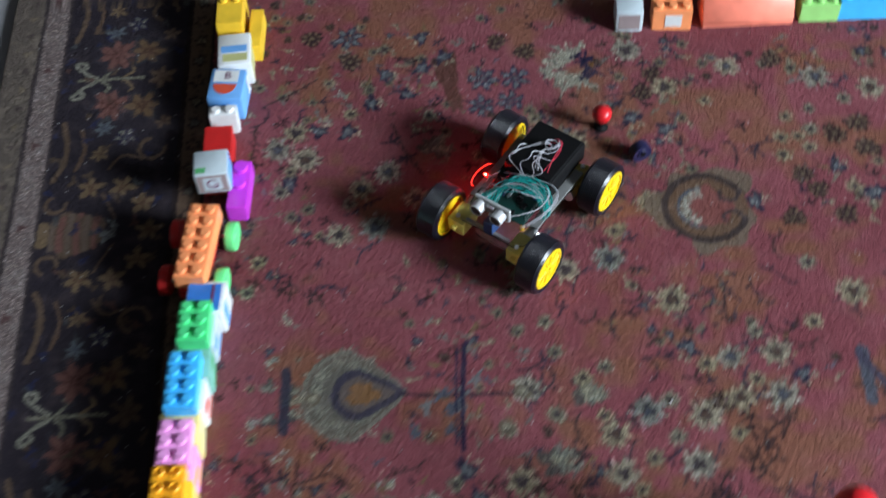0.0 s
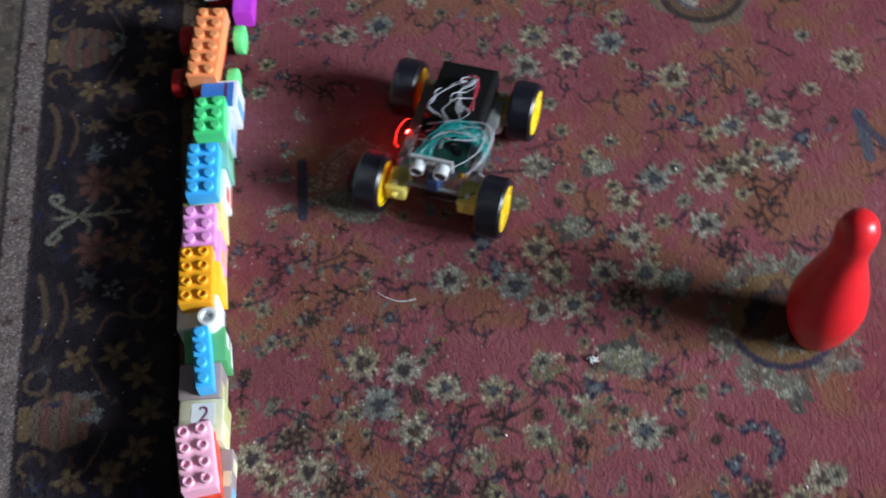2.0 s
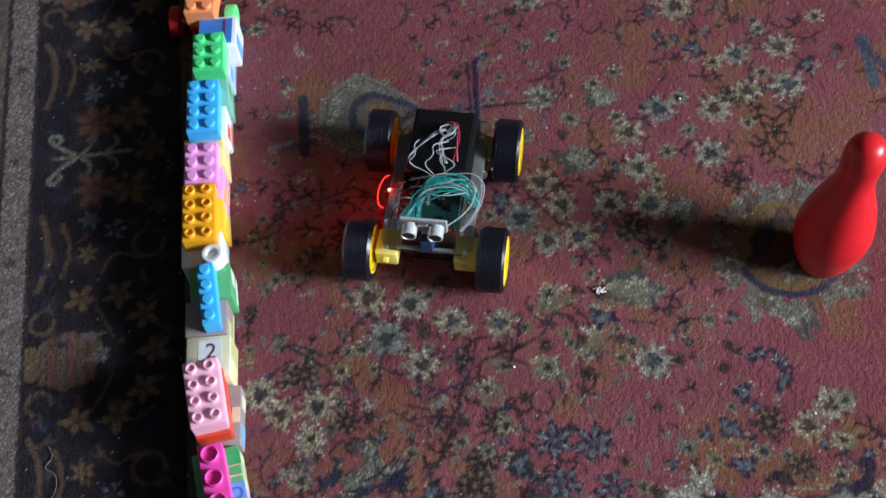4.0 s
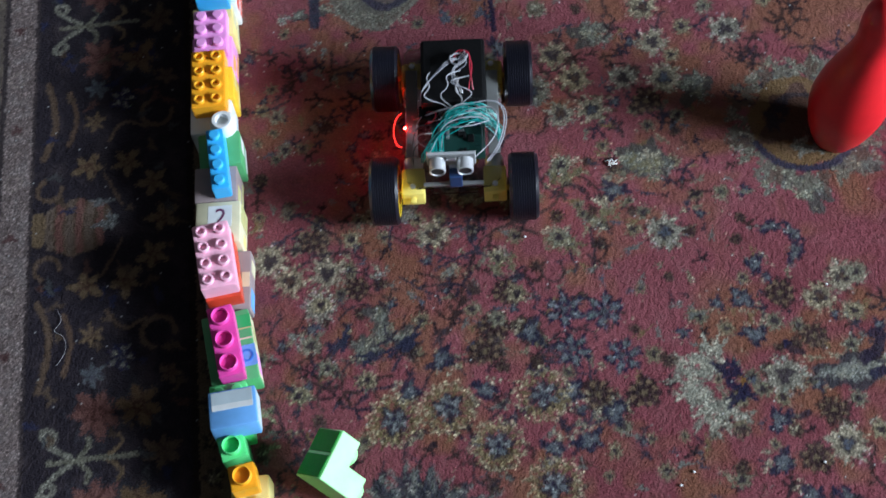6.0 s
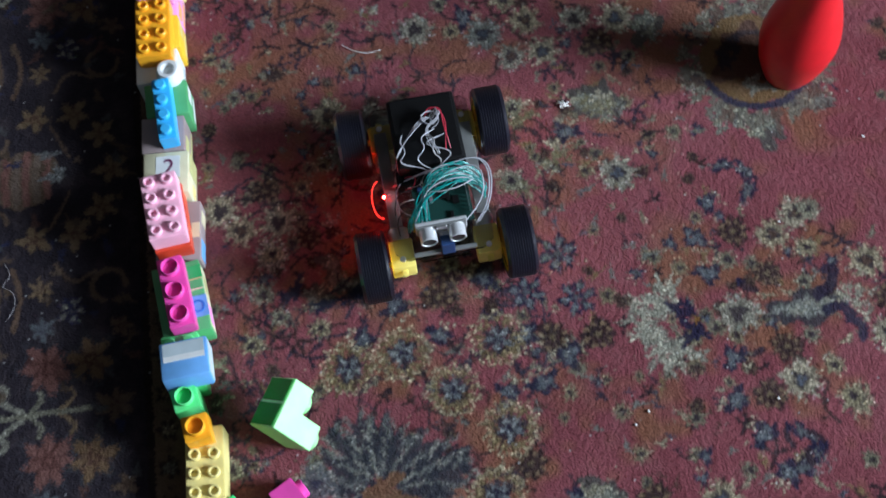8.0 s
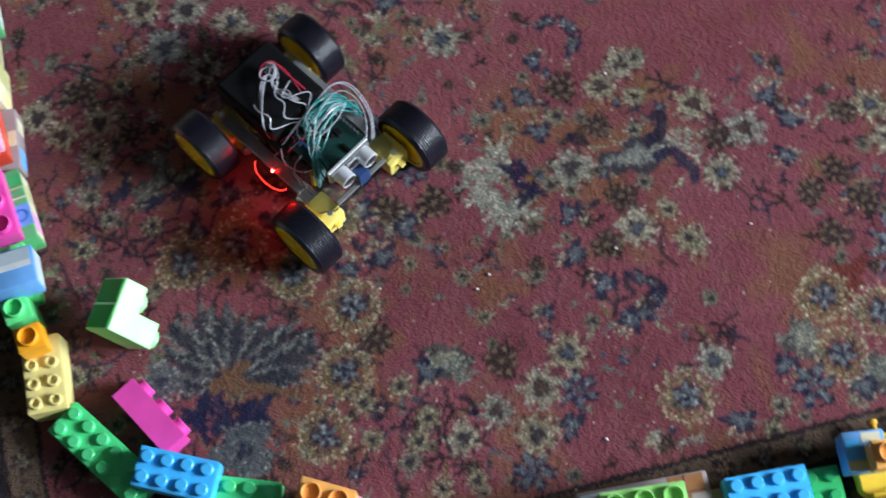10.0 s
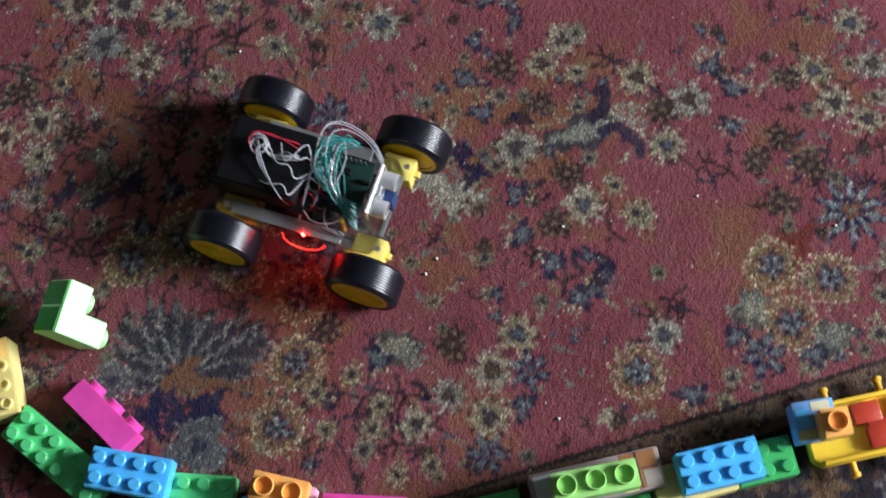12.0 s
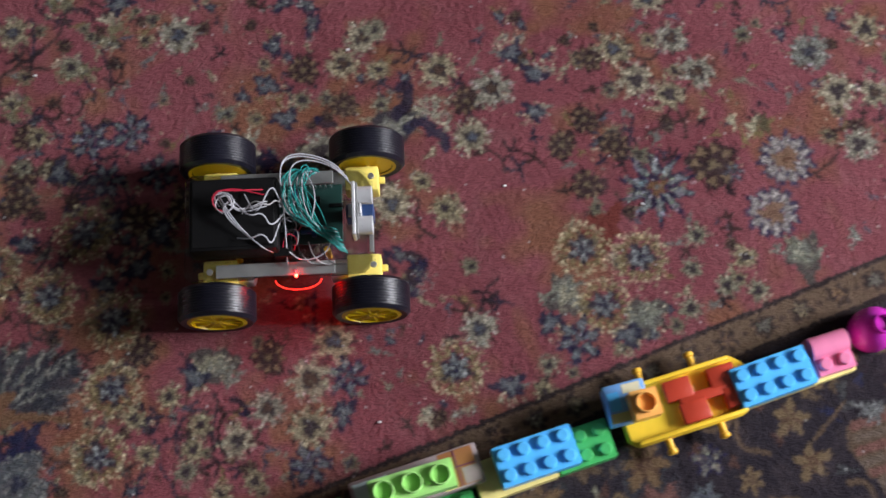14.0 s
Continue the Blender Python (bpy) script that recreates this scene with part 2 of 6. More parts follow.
# ---- the rug: one field of wool knots, dyed knot by knot ----
CREAM_A = [(-0.004, 0.584), (0.227, 0.548), (0.211, 0.503), (0.263, 0.513), (0.381, 0.463), (0.435, 0.382), (0.486, 0.385), (0.589, 0.459), (0.204,
    0.357), (0.395, 0.312), (0.295, 0.295), (0.378, 0.254), (0.298, 0.248), (0.189, 0.246), (0.259, 0.206), (0.302, 0.2), (0.208, 0.213), (0.187,
    0.17), (0.22, 0.171), (0.437, 0.33), (0.484, 0.331), (0.038, 0.046), (-0.11, 0.011), (0.27, 0.018), (0.074, 0.091), (0.123, 0.082), (0.37,
    0.113), (-0.129, 0.036), (0.406, -0.072), (-0.082, -0.02), (0.433, -0.053), (0.487, -0.113), (0.355, -0.148), (0.397, -0.221), (0.443, -0.247),
    (0.527, -0.15), (0.491, -0.188), (0.65, -0.157), (0.706, -0.168), (0.656, -0.195), (0.679, -0.22), (0.714, -0.209), (0.827, -0.278), (0.881,
    -0.231)]
CREAM_B = [(0.821, -0.334), (0.702, -0.121), (0.301, -0.321), (0.426, -0.361), (0.269, -0.346), (0.254, -0.386), (0.225, -0.356), (0.191, -0.373),
    (-0.01, 0.13), (0.033, 0.116), (0.859, -0.293), (-0.059, 0.751), (-0.082, 0.724), (-0.046, 0.705), (0.024, 0.653), (0.058, 0.677), (0.091,
    0.634), (0.291, 0.707), (0.379, 0.86), (0.506, 0.82), (0.42, 0.79), (0.617, 0.793), (0.683, 0.768), (0.376, 0.605), (0.091, 0.22), (-0.072,
    0.015)]
CREAM_ALL = CREAM_A + CREAM_B
SLATE_A = [(0.04, 0.592), (0.316, 0.526), (0.334, 0.321), (0.162, 0.203), (0.004, 0.08), (0.821, -0.232)]
SLATE_ALL = SLATE_A
SMALL_A = [(0.546, 0.503), (0.458, 0.352), (0.407, 0.375), (-0.102, 0.549), (-0.112, 0.508), (0.327, 0.565), (0.234, 0.323), (0.333, 0.264), (0.359,
    0.333), (-0.045, 0.051), (0.1, 0.011), (0.114, -0.031), (0.092, -0.055), (-0.114, 0.207), (-0.107, 0.165), (0.447, -0.05), (0.178, 0.108),
    (0.164, 0.025), (-0.081, -0.019), (0.435, -0.09), (0.431, -0.212), (0.424, -0.125), (-0.107, -0.112), (-0.093, -0.061), (-0.041, -0.104),
    (-0.078, -0.087), (0.418, -0.179), (0.44, -0.243), (0.643, -0.356), (0.674, -0.392), (0.625, -0.383), (0.648, -0.41), (0.672, -0.425), (0.609,
    -0.416), (0.47, -0.415), (0.148, -0.313), (0.165, -0.347), (0.113, -0.354), (0.14, -0.381), (0.162, -0.411), (0.193, -0.412), (0.113, 0.767),
    (0.468, 0.763), (0.708, 0.738)]
SMALL_B = [(0.645, 0.753), (0.597, 0.739), (0.565, 0.728), (0.553, 0.694), (0.592, 0.705), (0.585, 0.675), (0.55, 0.666), (0.18, 0.308), (0.232,
    0.443), (0.24, 0.402), (0.293, 0.379), (0.427, 0.287), (0.286, 0.318), (0.268, 0.367), (0.119, 0.247), (0.128, 0.211), (0.247, 0.75), (0.174,
    0.694), (0.574, 0.695), (0.626, 0.61), (0.258, 0.611), (0.009, 0.63), (-0.065, 0.687), (-0.077, 0.655), (0.012, 0.777), (-0.016, 0.833), (0.315,
    0.228), (0.361, 0.287), (0.468, 0.414), (0.536, 0.422), (0.152, -0.365), (0.457, -0.436), (-0.134, -0.231), (0.113, -0.319)]
SMALL_ALL = SMALL_A + SMALL_B
POM_A = [(0.434, -0.088), (0.56, -0.108), (0.58, -0.152), (0.562, -0.192), (0.433, -0.208), (0.457, -0.147), (0.351, -0.417), (0.385, -0.424),
    (0.05, 0.002), (0.101, 0.011), (0.203, 0.036), (0.181, 0.112), (-0.133, 0.044), (-0.103, -0.054), (-0.021, 0.009), (0.781, -0.414), (-0.022,
    0.77), (0.003, 0.808), (0.104, 0.748), (-0.062, 0.468), (-0.08, 0.414), (-0.101, 0.334), (-0.063, 0.287), (0.041, 0.253), (-0.036, 0.341)]
POM_ALL = POM_A
BROWN_A = [(0.278, 0.174), (0.408, 0.153), (-0.083, 0.052), (-0.043, -0.005), (0.12, -0.07), (0.414, 0.325), (0.369, -0.063), (0.391, -0.111),
    (0.392, -0.187), (0.366, -0.231), (0.177, -0.146), (0.22, -0.149), (0.087, -0.062), (0.076, -0.088), (0.103, -0.028), (0.5, -0.152), (0.595,
    -0.213), (0.565, -0.228), (0.611, -0.247), (0.571, -0.273), (0.626, -0.157), (0.242, -0.313), (-0.04, 0.917), (0.012, 0.87), (0.208, 0.891),
    (0.245, 0.869), (0.565, 0.827), (0.62, 0.695), (0.653, 0.711), (0.656, 0.67), (0.406, 0.814), (0.392, 0.784), (0.568, 0.634), (0.582, 0.609),
    (0.544, 0.569), (0.607, 0.569), (0.138, -0.264)]
BROWN_ALL = BROWN_A
BUD_A = [(0.39, 0.398), (0.51, 0.355), (0.228, 0.072), (0.332, -0.066), (0.335, -0.103), (0.34, -0.191), (0.334, -0.232), (0.352, -0.267), (0.351,
    -0.029), (0.151, -0.139), (0.19, -0.165), (0.162, -0.189), (0.122, -0.073), (0.032, -0.091), (0.071, -0.128), (0.127, -0.193), (-0.002, -0.121),
    (0.559, -0.123), (0.57, -0.152), (0.555, -0.187), (0.365, -0.305), (0.546, -0.417), (0.286, -0.386), (0.431, -0.419), (0.174, -0.304), (0.486,
    -0.38), (0.108, 0.906), (0.136, 0.869), (0.107, 0.852), (0.057, 0.843), (-0.065, 0.669), (0.086, 0.806), (0.039, 0.793), (-0.03, 0.752), (0.007,
    0.747), (0.72, 0.821), (0.612, 0.643), (0.648, 0.6), (0.502, 0.597), (0.371, 0.741), (0.411, 0.72), (0.131, 0.263), (0.143, 0.227)]
BUD_ALL = BUD_A
STAR_A = [(0.158, -0.054), (0.196, -0.06), (0.16, -0.097), (0.207, -0.109), (0.504, -0.404), (0.301, -0.356), (0.243, -0.416), (0.011, 0.914),
    (0.186, 0.824), (0.228, 0.823), (0.181, 0.778), (0.219, 0.783)]
STAR_ALL = STAR_A
HALO_A = [(-0.018, -0.148), (0.034, -0.141), (0.077, -0.183), (0.126, -0.139), (0.124, -0.228), (0.541, -0.328), (0.587, -0.356), (0.538, -0.384),
    (0.393, -0.386), (0.103, -0.287), (0.073, -0.34)]
HALO_ALL = HALO_A
SAGE_A = [(0.235, 0.27), (0.272, 0.345), (0.334, 0.187), (0.273, 0.096), (0.251, 0.102), (0.424, 0.186), (0.464, 0.188), (0.395, 0.067), (0.425,
    0.047), (0.483, 0.072), (0.726, -0.407), (0.508, -0.358), (0.572, -0.407), (0.199, -0.301), (0.123, 0.71)]
SAGE_ALL = SAGE_A
COMMA_A = [(0.382, -0.271), (0.392, -0.283), (0.397, -0.294), (0.374, -0.115), (0.359, -0.18), (0.123, -0.106), (-0.07, -0.055), (0.196, -0.348)]
COMMA_ALL = COMMA_A
TWIG_A = [(0.331, 0.449), (0.179, 0.527), (0.352, 0.412), (0.393, 0.44), (0.252, 0.46), (-0.063, 0.514), (-0.039, 0.497), (-0.079, 0.525), (0.455,
    0.256), (0.397, 0.219), (0.445, 0.295), (-0.097, 0.255), (-0.067, 0.222), (-0.037, 0.204), (0.306, 0.085), (0.312, 0.055), (0.453, 0.274),
    (0.433, 0.254), (0.445, 0.238), (0.386, 0.22), (0.4, 0.215), (0.299, 0.143), (0.289, 0.151), (0.262, 0.24), (0.496, 0.223), (0.476, 0.294),
    (0.441, 0.306), (0.223, 0.146), (0.243, 0.144), (0.119, 0.146), (0.094, 0.063), (0.081, 0.045), (0.074, 0.008), (0.063, -0.015), (0.051,
    -0.014), (0.055, -0.033), (0.044, -0.05), (0.464, -0.085), (0.473, -0.093), (-0.098, -0.09), (-0.075, -0.117), (-0.054, -0.128), (0.517,
    -0.214), (0.535, -0.231)]
TWIG_B = [(0.517, -0.235), (0.677, -0.25), (0.447, -0.333), (0.452, -0.346), (0.42, -0.341), (0.133, -0.329), (0.146, -0.359), (0.169, -0.386),
    (0.123, -0.322), (0.146, -0.348), (0.506, 0.716), (0.535, 0.779), (0.52, 0.675), (0.367, 0.676), (-0.023, 0.22), (0.189, -0.345), (0.178,
    -0.367), (0.201, -0.375), (0.158, -0.346), (0.355, -0.286), (0.444, -0.341), (0.125, -0.272), (0.05, -0.165), (0.004, -0.081), (-0.019, -0.062),
    (0.083, 0.049), (0.095, 0.026), (0.128, 0.047), (-0.088, -0.082), (-0.062, -0.113), (0.157, 0.246), (0.186, 0.228), (0.212, 0.24), (0.439,
    0.256), (0.456, 0.276), (0.481, 0.303), (0.325, 0.321), (0.391, 0.36), (0.398, 0.211), (-0.103, 0.518), (-0.028, 0.492), (-0.056, 0.201),
    (-0.031, 0.218), (-0.069, 0.188)]
TWIG_C = [(0.062, 0.729), (0.082, 0.697), (0.254, 0.271)]
TWIG_ALL = TWIG_A + TWIG_B + TWIG_C
BIG_A = [(0.63, -0.3)]
BIG_ALL = BIG_A
rng = np.random.default_rng(7)


def axis(lo, hi, fine_lo, fine_hi, step, coarse):
    a = np.arange(fine_lo, fine_hi, step)
    return np.concatenate([np.arange(lo, fine_lo - coarse / 2, coarse), a, np.arange(a[-1] + step, hi, coarse), [hi]])


class Rug:
    """Coordinates and dyes of all knots; each motif dyes the knots under it."""

    def __init__(self):
        self.xs = axis(-0.456, 1.60, -0.456, 0.93, 0.0016, 0.02)
        self.ys = axis(-0.72, 1.90, -0.62, 1.00, 0.0016, 0.02)
        self.x, self.y = np.meshgrid(self.xs, self.ys)
        self.dye = np.zeros((*self.x.shape, 3))
        self.px = self.x + 0.0016 * (self.noise(0.006) - 0.5) + 0.0022 * (rng.random(self.x.shape) - 0.5)
        self.py = self.y + 0.0016 * (self.noise(0.006) - 0.5) + 0.0022 * (rng.random(self.x.shape) - 0.5)

    def noise(self, size, seed=None):
        """Smooth random values from 0 to 1, with cells of that size in metres."""
        gx, gy = (self.x - self.xs[0]) / size, (self.y - self.ys[0]) / size
        n = rng.random((int(gy.max()) + 3, int(gx.max()) + 3))
        i, j = gy.astype(int), gx.astype(int)
        u, v = gy - i, gx - j
        u, v = u * u * (3 - 2 * u), v * v * (3 - 2 * v)
        return (n[i, j] * (1 - v) + n[i, j + 1] * v) * (1 - u) + (n[i + 1, j] * (1 - v) + n[i + 1, j + 1] * v) * u

    def near(self, x, y, r):
        i0, i1 = np.searchsorted(self.ys, (y - r, y + r))
        j0, j1 = np.searchsorted(self.xs, (x - r, x + r))
        return slice(i0, i1), slice(j0, j1)

    def lay(self, where, mask, colour, worn=0.12):
        m = np.clip(mask, 0, 1) * (1 - worn * rng.random(mask.shape))
        self.dye[where] = self.dye[where] * (1 - m[..., None]) + np.array(colour) * m[..., None]

    def polar(self, x, y, r):
        w = self.near(x, y, r * 1.5)
        dx, dy = self.px[w] - x, self.py[w] - y
        return w, np.hypot(dx, dy), np.arctan2(dy, dx)

    def flower(self, x, y, r, petals, colour, heart, rim=None, depth=0.16, eye=0.36):
        """A plain flower with a ragged outline."""
        w, d, a = self.polar(x, y, r)
        if not d.size:
            return
        a = a + rng.random() * 6.28
        d = d + r * 0.07 * rng.standard_normal(d.shape)
        edge = r * (1 - depth + depth * np.cos(petals * a) + 0.10 * np.cos(2 * a + 1) * rng.random() + 0.08 * np.cos(3 * a + 6 * rng.random()))
        if rim:
            self.lay(w, (edge * 1.28 - d) / 0.003 * (rng.random(d.shape) < 0.8), rim)
        self.lay(w, (edge - d) / 0.003, colour)
        self.lay(w, (np.cos(petals * a) < -0.45) * (d > r * eye) * (d < edge) * 0.6, heart)
        self.lay(w, (r * eye - d) / 0.002, heart)
        self.lay(w, (r * 0.14 - d) / 0.002, colour)

    def dots(self, x, y, r, petals, turn, depth, colour, count):
        """Pale single knots along a petalled outline."""
        for k in range(count):
            a = 6.283 * (k + rng.random() * 0.6) / count
            q = r * (1 - depth + depth * math.cos(petals * (a + turn))) * rng.uniform(0.82, 1.08)
            self.blob(x + q * math.cos(a), y + q * math.sin(a), rng.uniform(0.0022, 0.0038), rng.uniform(0.0014, 0.0021), a + rng.normal(0, 0.5), tuple(c * (1.0 if k % 2 else 0.75) for c in colour), 0.4)

    def cream(self, x, y, r, colour, heart):
        """Shaggy flower: blunt petals of pale wool with frayed bright tips round a dark eye."""
        n = int(rng.integers(7, 10))
        t0 = rng.random() * 6.28
        inner = tuple(c * f for c, f in zip(colour, (0.70, 0.69, 0.64)))
        for k in range(n):
            a = t0 + 6.283 * (k + 0.5) / n
            self.blob(x + r * 0.86 * math.cos(a), y + r * 0.86 * math.sin(a), r * 0.24, r * 0.13, a, (0.045, 0.028, 0.030), 0.6)
        self.blob(x, y, r * 0.70, r * 0.66, t0, tuple(c * 0.55 for c in inner), 0.3)
        for k in range(n):
            a = t0 + 6.283 * k / n + rng.normal(0, 0.08)
            f = rng.uniform(0.8, 1.15)
            self.blob(x + r * 0.58 * math.cos(a), y + r * 0.58 * math.sin(a), r * rng.uniform(0.34, 0.46), r * rng.uniform(0.20, 0.29), a + rng.normal(0, 0.2), tuple(c * f for c in inner), 0.55)
            for _ in range(4):
                b = a + rng.normal(0, 1.1 / n)
                q = r * rng.uniform(0.66, 1.10)
                self.blob(x + q * math.cos(b), y + q * math.sin(b), r * rng.uniform(0.09, 0.17), r * 0.065, b + rng.normal(0, 0.35), tuple(c * f * rng.uniform(1.0, 1.5) for c in colour), 0.5)
        self.blob(x, y, r * 0.44, r * 0.40, t0, (0.034, 0.026, 0.032), 0.4)
        self.blob(x, y, r * 0.30, r * 0.27, t0, heart, 0.4)
        self.blob(x + rng.normal(0, 0.08 * r), y + rng.normal(0, 0.08 * r), r * 0.10, r * 0.07, t0, tuple(0.5 * c for c in inner), 0.5)

    def brown(self, x, y, r):
        """Dull rosette: eight olive dots in dark outlines."""
        self.flower(x, y, r * 1.06, 8, (0.030, 0.020, 0.022), (0.05, 0.030, 0.027), None, 0.12, 0.2)
        for k in range(8):
            a = 0.785 * k + 0.3
            self.blob(x + 0.64 * r * math.cos(a), y + 0.64 * r * math.sin(a), r * 0.22, r * 0.17, a, (0.185, 0.128, 0.080), 0.4)
        self.blob(x, y, r * 0.24, r * 0.22, 0, (0.15, 0.115, 0.07), 0.4)

    def bud(self, x, y, r):
        """Slate bud in a navy outline, frayed cream wool along one side."""
        t = rng.random() * 6.28
        u = t + rng.choice((-1.0, 1.0)) * rng.uniform(1.2, 1.9)
        for k in range(11):
            a = u + rng.normal(0, 0.55)
            q = r * rng.uniform(0.55, 1.25)
            self.blob(x + q * math.cos(a), y + q * math.sin(a), r * rng.uniform(0.16, 0.30), r * 0.12, a + rng.normal(0, 0.5), [(0.40, 0.36, 0.25), (0.27, 0.25, 0.18), (0.50, 0.46, 0.33)][k % 3], 0.5)
        self.blob(x, y, r * 0.95, r * 0.66, t, (0.024, 0.024, 0.046), 0.45)
        self.blob(x, y, r * 0.62, r * 0.38, t, (0.105, 0.115, 0.128), 0.5)
        for k in range(9):
            self.blob(x + rng.normal(0, 0.30 * r), y + rng.normal(0, 0.22 * r), r * 0.20, r * 0.075, t + rng.normal(0, 0.6), [(0.24, 0.255, 0.26), (0.035, 0.037, 0.06), (0.36, 0.36, 0.33)][k % 3], 0.5)

    def halo(self, x, y, r):
        """Ochre disc edged with cream knots, a silver star in its dark heart."""
        t = rng.random() * 6.28
        n = 13
        for k in range(n):
            a = 6.283 * k / n - t
            f = rng.uniform(0.7, 1.2)
            self.blob(x + 0.66 * r * math.cos(a), y + 0.66 * r * math.sin(a), r * rng.uniform(0.20, 0.34), r * rng.uniform(0.10, 0.17), a, tuple(c * f for c in (0.150, 0.112, 0.058)), 0.6)
            self.blob(x + 0.50 * r * math.cos(a + 0.2), y + 0.50 * r * math.sin(a + 0.2), r * 0.10, r * 0.05, a, (0.050, 0.036, 0.032), 0.5)
        self.dots(x, y, r, n, t, 0.07, (0.58, 0.51, 0.33), 60)
        self.dots(x, y, r * 0.78, n, t + 0.2, 0.10, (0.44, 0.36, 0.20), 26)
        self.flower(x, y, r * 0.62, 6, (0.030, 0.026, 0.038), NAVY_DYE, None, 0.22, 0.3)
        for k in range(5):
            a = t + 1.257 * k
            self.blob(x + 0.28 * r * math.cos(a), y + 0.28 * r * math.sin(a), r * 0.21, r * 0.13, a, [(0.21, 0.225, 0.225), (0.14, 0.155, 0.165)][k % 2], 0.5)
            self.blob(x + 0.28 * r * math.cos(a), y + 0.28 * r * math.sin(a), r * 0.07, r * 0.035, a, (0.38, 0.38, 0.35), 0.5)

    def star(self, x, y, r, heart=(0.07, 0.075, 0.09), petal=(0.135, 0.148, 0.158), n=6):
        """Pointed petals of slate wool outlined in navy, flecked with pale veins."""
        t0 = rng.random() * 6.28
        for colour, grow in ((NAVY_DYE, 1.0), (petal, 0.62)):
            for k in range(n):
                a = t0 + 6.283 * k / n
                f = rng.uniform(0.8, 1.2)
                self.blob(x + 0.56 * r * math.cos(a), y + 0.56 * r * math.sin(a), r * 0.46 * grow, r * (1.75 / n) * grow, a, tuple(c * f for c in colour), 0.4)
                if grow < 1:
                    for _ in range(4):
                        b, q = a + rng.normal(0, 0.9 / n), r * rng.uniform(0.3, 0.92)
                        self.blob(x + q * math.cos(b), y + q * math.sin(b), r * 0.13, r * 0.05, a + rng.normal(0, 0.5), tuple(min(0.42, c * rng.uniform(1.5, 2.4)) for c in petal), 0.5)
        self.blob(x, y, r * 0.26, r * 0.22, t0, heart, 0.4)
        self.blob(x, y, r * 0.10, r * 0.08, t0, petal, 0.4)

    def aster(self, x, y, r):
        """Pale lilac petals edged in navy round a rust eye."""
        t0, n = rng.random() * 6.28, 11
        for k in range(n):
            a = t0 + 6.283 * k / n
            self.blob(x + 0.66 * r * math.cos(a), y + 0.66 * r * math.sin(a), r * 0.42, r * 0.24, a, (0.034, 0.034, 0.072), 0.3)
        for k in range(n):
            a = t0 + 6.283 * k / n
            self.blob(x + 0.60 * r * math.cos(a), y + 0.60 * r * math.sin(a), r * 0.33, r * 0.18, a, (0.29, 0.26, 0.25), 0.4)
            self.blob(x + 0.70 * r * math.cos(a), y + 0.70 * r * math.sin(a), r * 0.16, r * 0.06, a, (0.46, 0.43, 0.40), 0.5)
        self.blob(x, y, r * 0.44, r * 0.42, 0, (0.20, 0.12, 0.08), 0.4)
        self.blob(x, y, r * 0.16, r * 0.14, 0, (0.12, 0.06, 0.04), 0.5)

    def frond(self, x, y, turn, length, width):
        """A feathered leaf from its foot: dark ground, pale barbs either side of the rib."""
        c, q = math.cos(turn), math.sin(turn)
        self.blob(x + 0.55 * length * c, y + 0.55 * length * q, length * 0.46, width * 0.50, turn, (0.034, 0.035, 0.046), 0.5)
        for k in range(14):
            u = 0.16 + 0.88 * k / 13
            w = width * (0.25 + 0.9 * math.sin(min(1.0, u) * 2.6))
            for side in (-1, 1):
                v = side * w * rng.uniform(0.22, 0.42)
                self.blob(x + length * u * c - v * q, y + length * u * q + v * c, width * rng.uniform(0.16, 0.28), width * 0.070, turn + side * rng.uniform(0.5, 0.95), [(0.20, 0.205, 0.185), (0.34, 0.33, 0.285), (0.14, 0.145, 0.14)][rng.integers(3)], 0.45)

    def drop(self, x, y, back, tip, half, colour):
        """A solid leaf form, round towards -x and pointed towards +x."""
        w = self.near(x, y, max(back, tip, half) * 1.1)
        u, v = self.px[w] - x, self.py[w] - y
        side = np.where(u < 0, np.sqrt(np.clip(1 - (u / back) ** 2, 0, 1)), np.clip(1 - np.clip(u, 0, None) / tip, 0, 1) ** 0.8) * half
        self.lay(w, (side - abs(v)) / 0.002, colour)

    def sage(self, x, y, r):
        """A shaggy pale sage patch, darkly edged on one side."""
        t = rng.random() * 6.28
        self.blob(x + 0.25 * r * math.cos(t), y + 0.25 * r * math.sin(t), r, r * 0.75, t, (0.075, 0.07, 0.065), 0.4)
        for _ in range(9):
            self.blob(x + rng.normal(0, 0.36 * r), y + rng.normal(0, 0.30 * r), r * rng.uniform(0.28, 0.5), r * rng.uniform(0.16, 0.28), rng.random() * 3, [(0.20, 0.205, 0.165), (0.25, 0.235, 0.17), (0.17, 0.175, 0.15)][rng.integers(3)], 0.7)
        for _ in range(10):
            self.blob(x + rng.normal(0, 0.5 * r), y + rng.normal(0, 0.42 * r), r * 0.14, r * 0.07, rng.random() * 3, (0.40, 0.37, 0.27), 0.5)

    def twig(self, x, y, r, colour=None):
        """Thin forked twig with small leaves."""
        t = rng.random() * 6.28
        c = colour or [(0.026, 0.018, 0.022), (0.042, 0.025, 0.024), (0.030, 0.024, 0.038)][rng.integers(3)]
        tip = (x + r * math.cos(t), y + r * math.sin(t))
        self.stroke([(x - r * math.cos(t), y - r * math.sin(t)), (x + 0.3 * r * math.sin(t), y - 0.3 * r * math.cos(t)), tip], 0.0029, c)
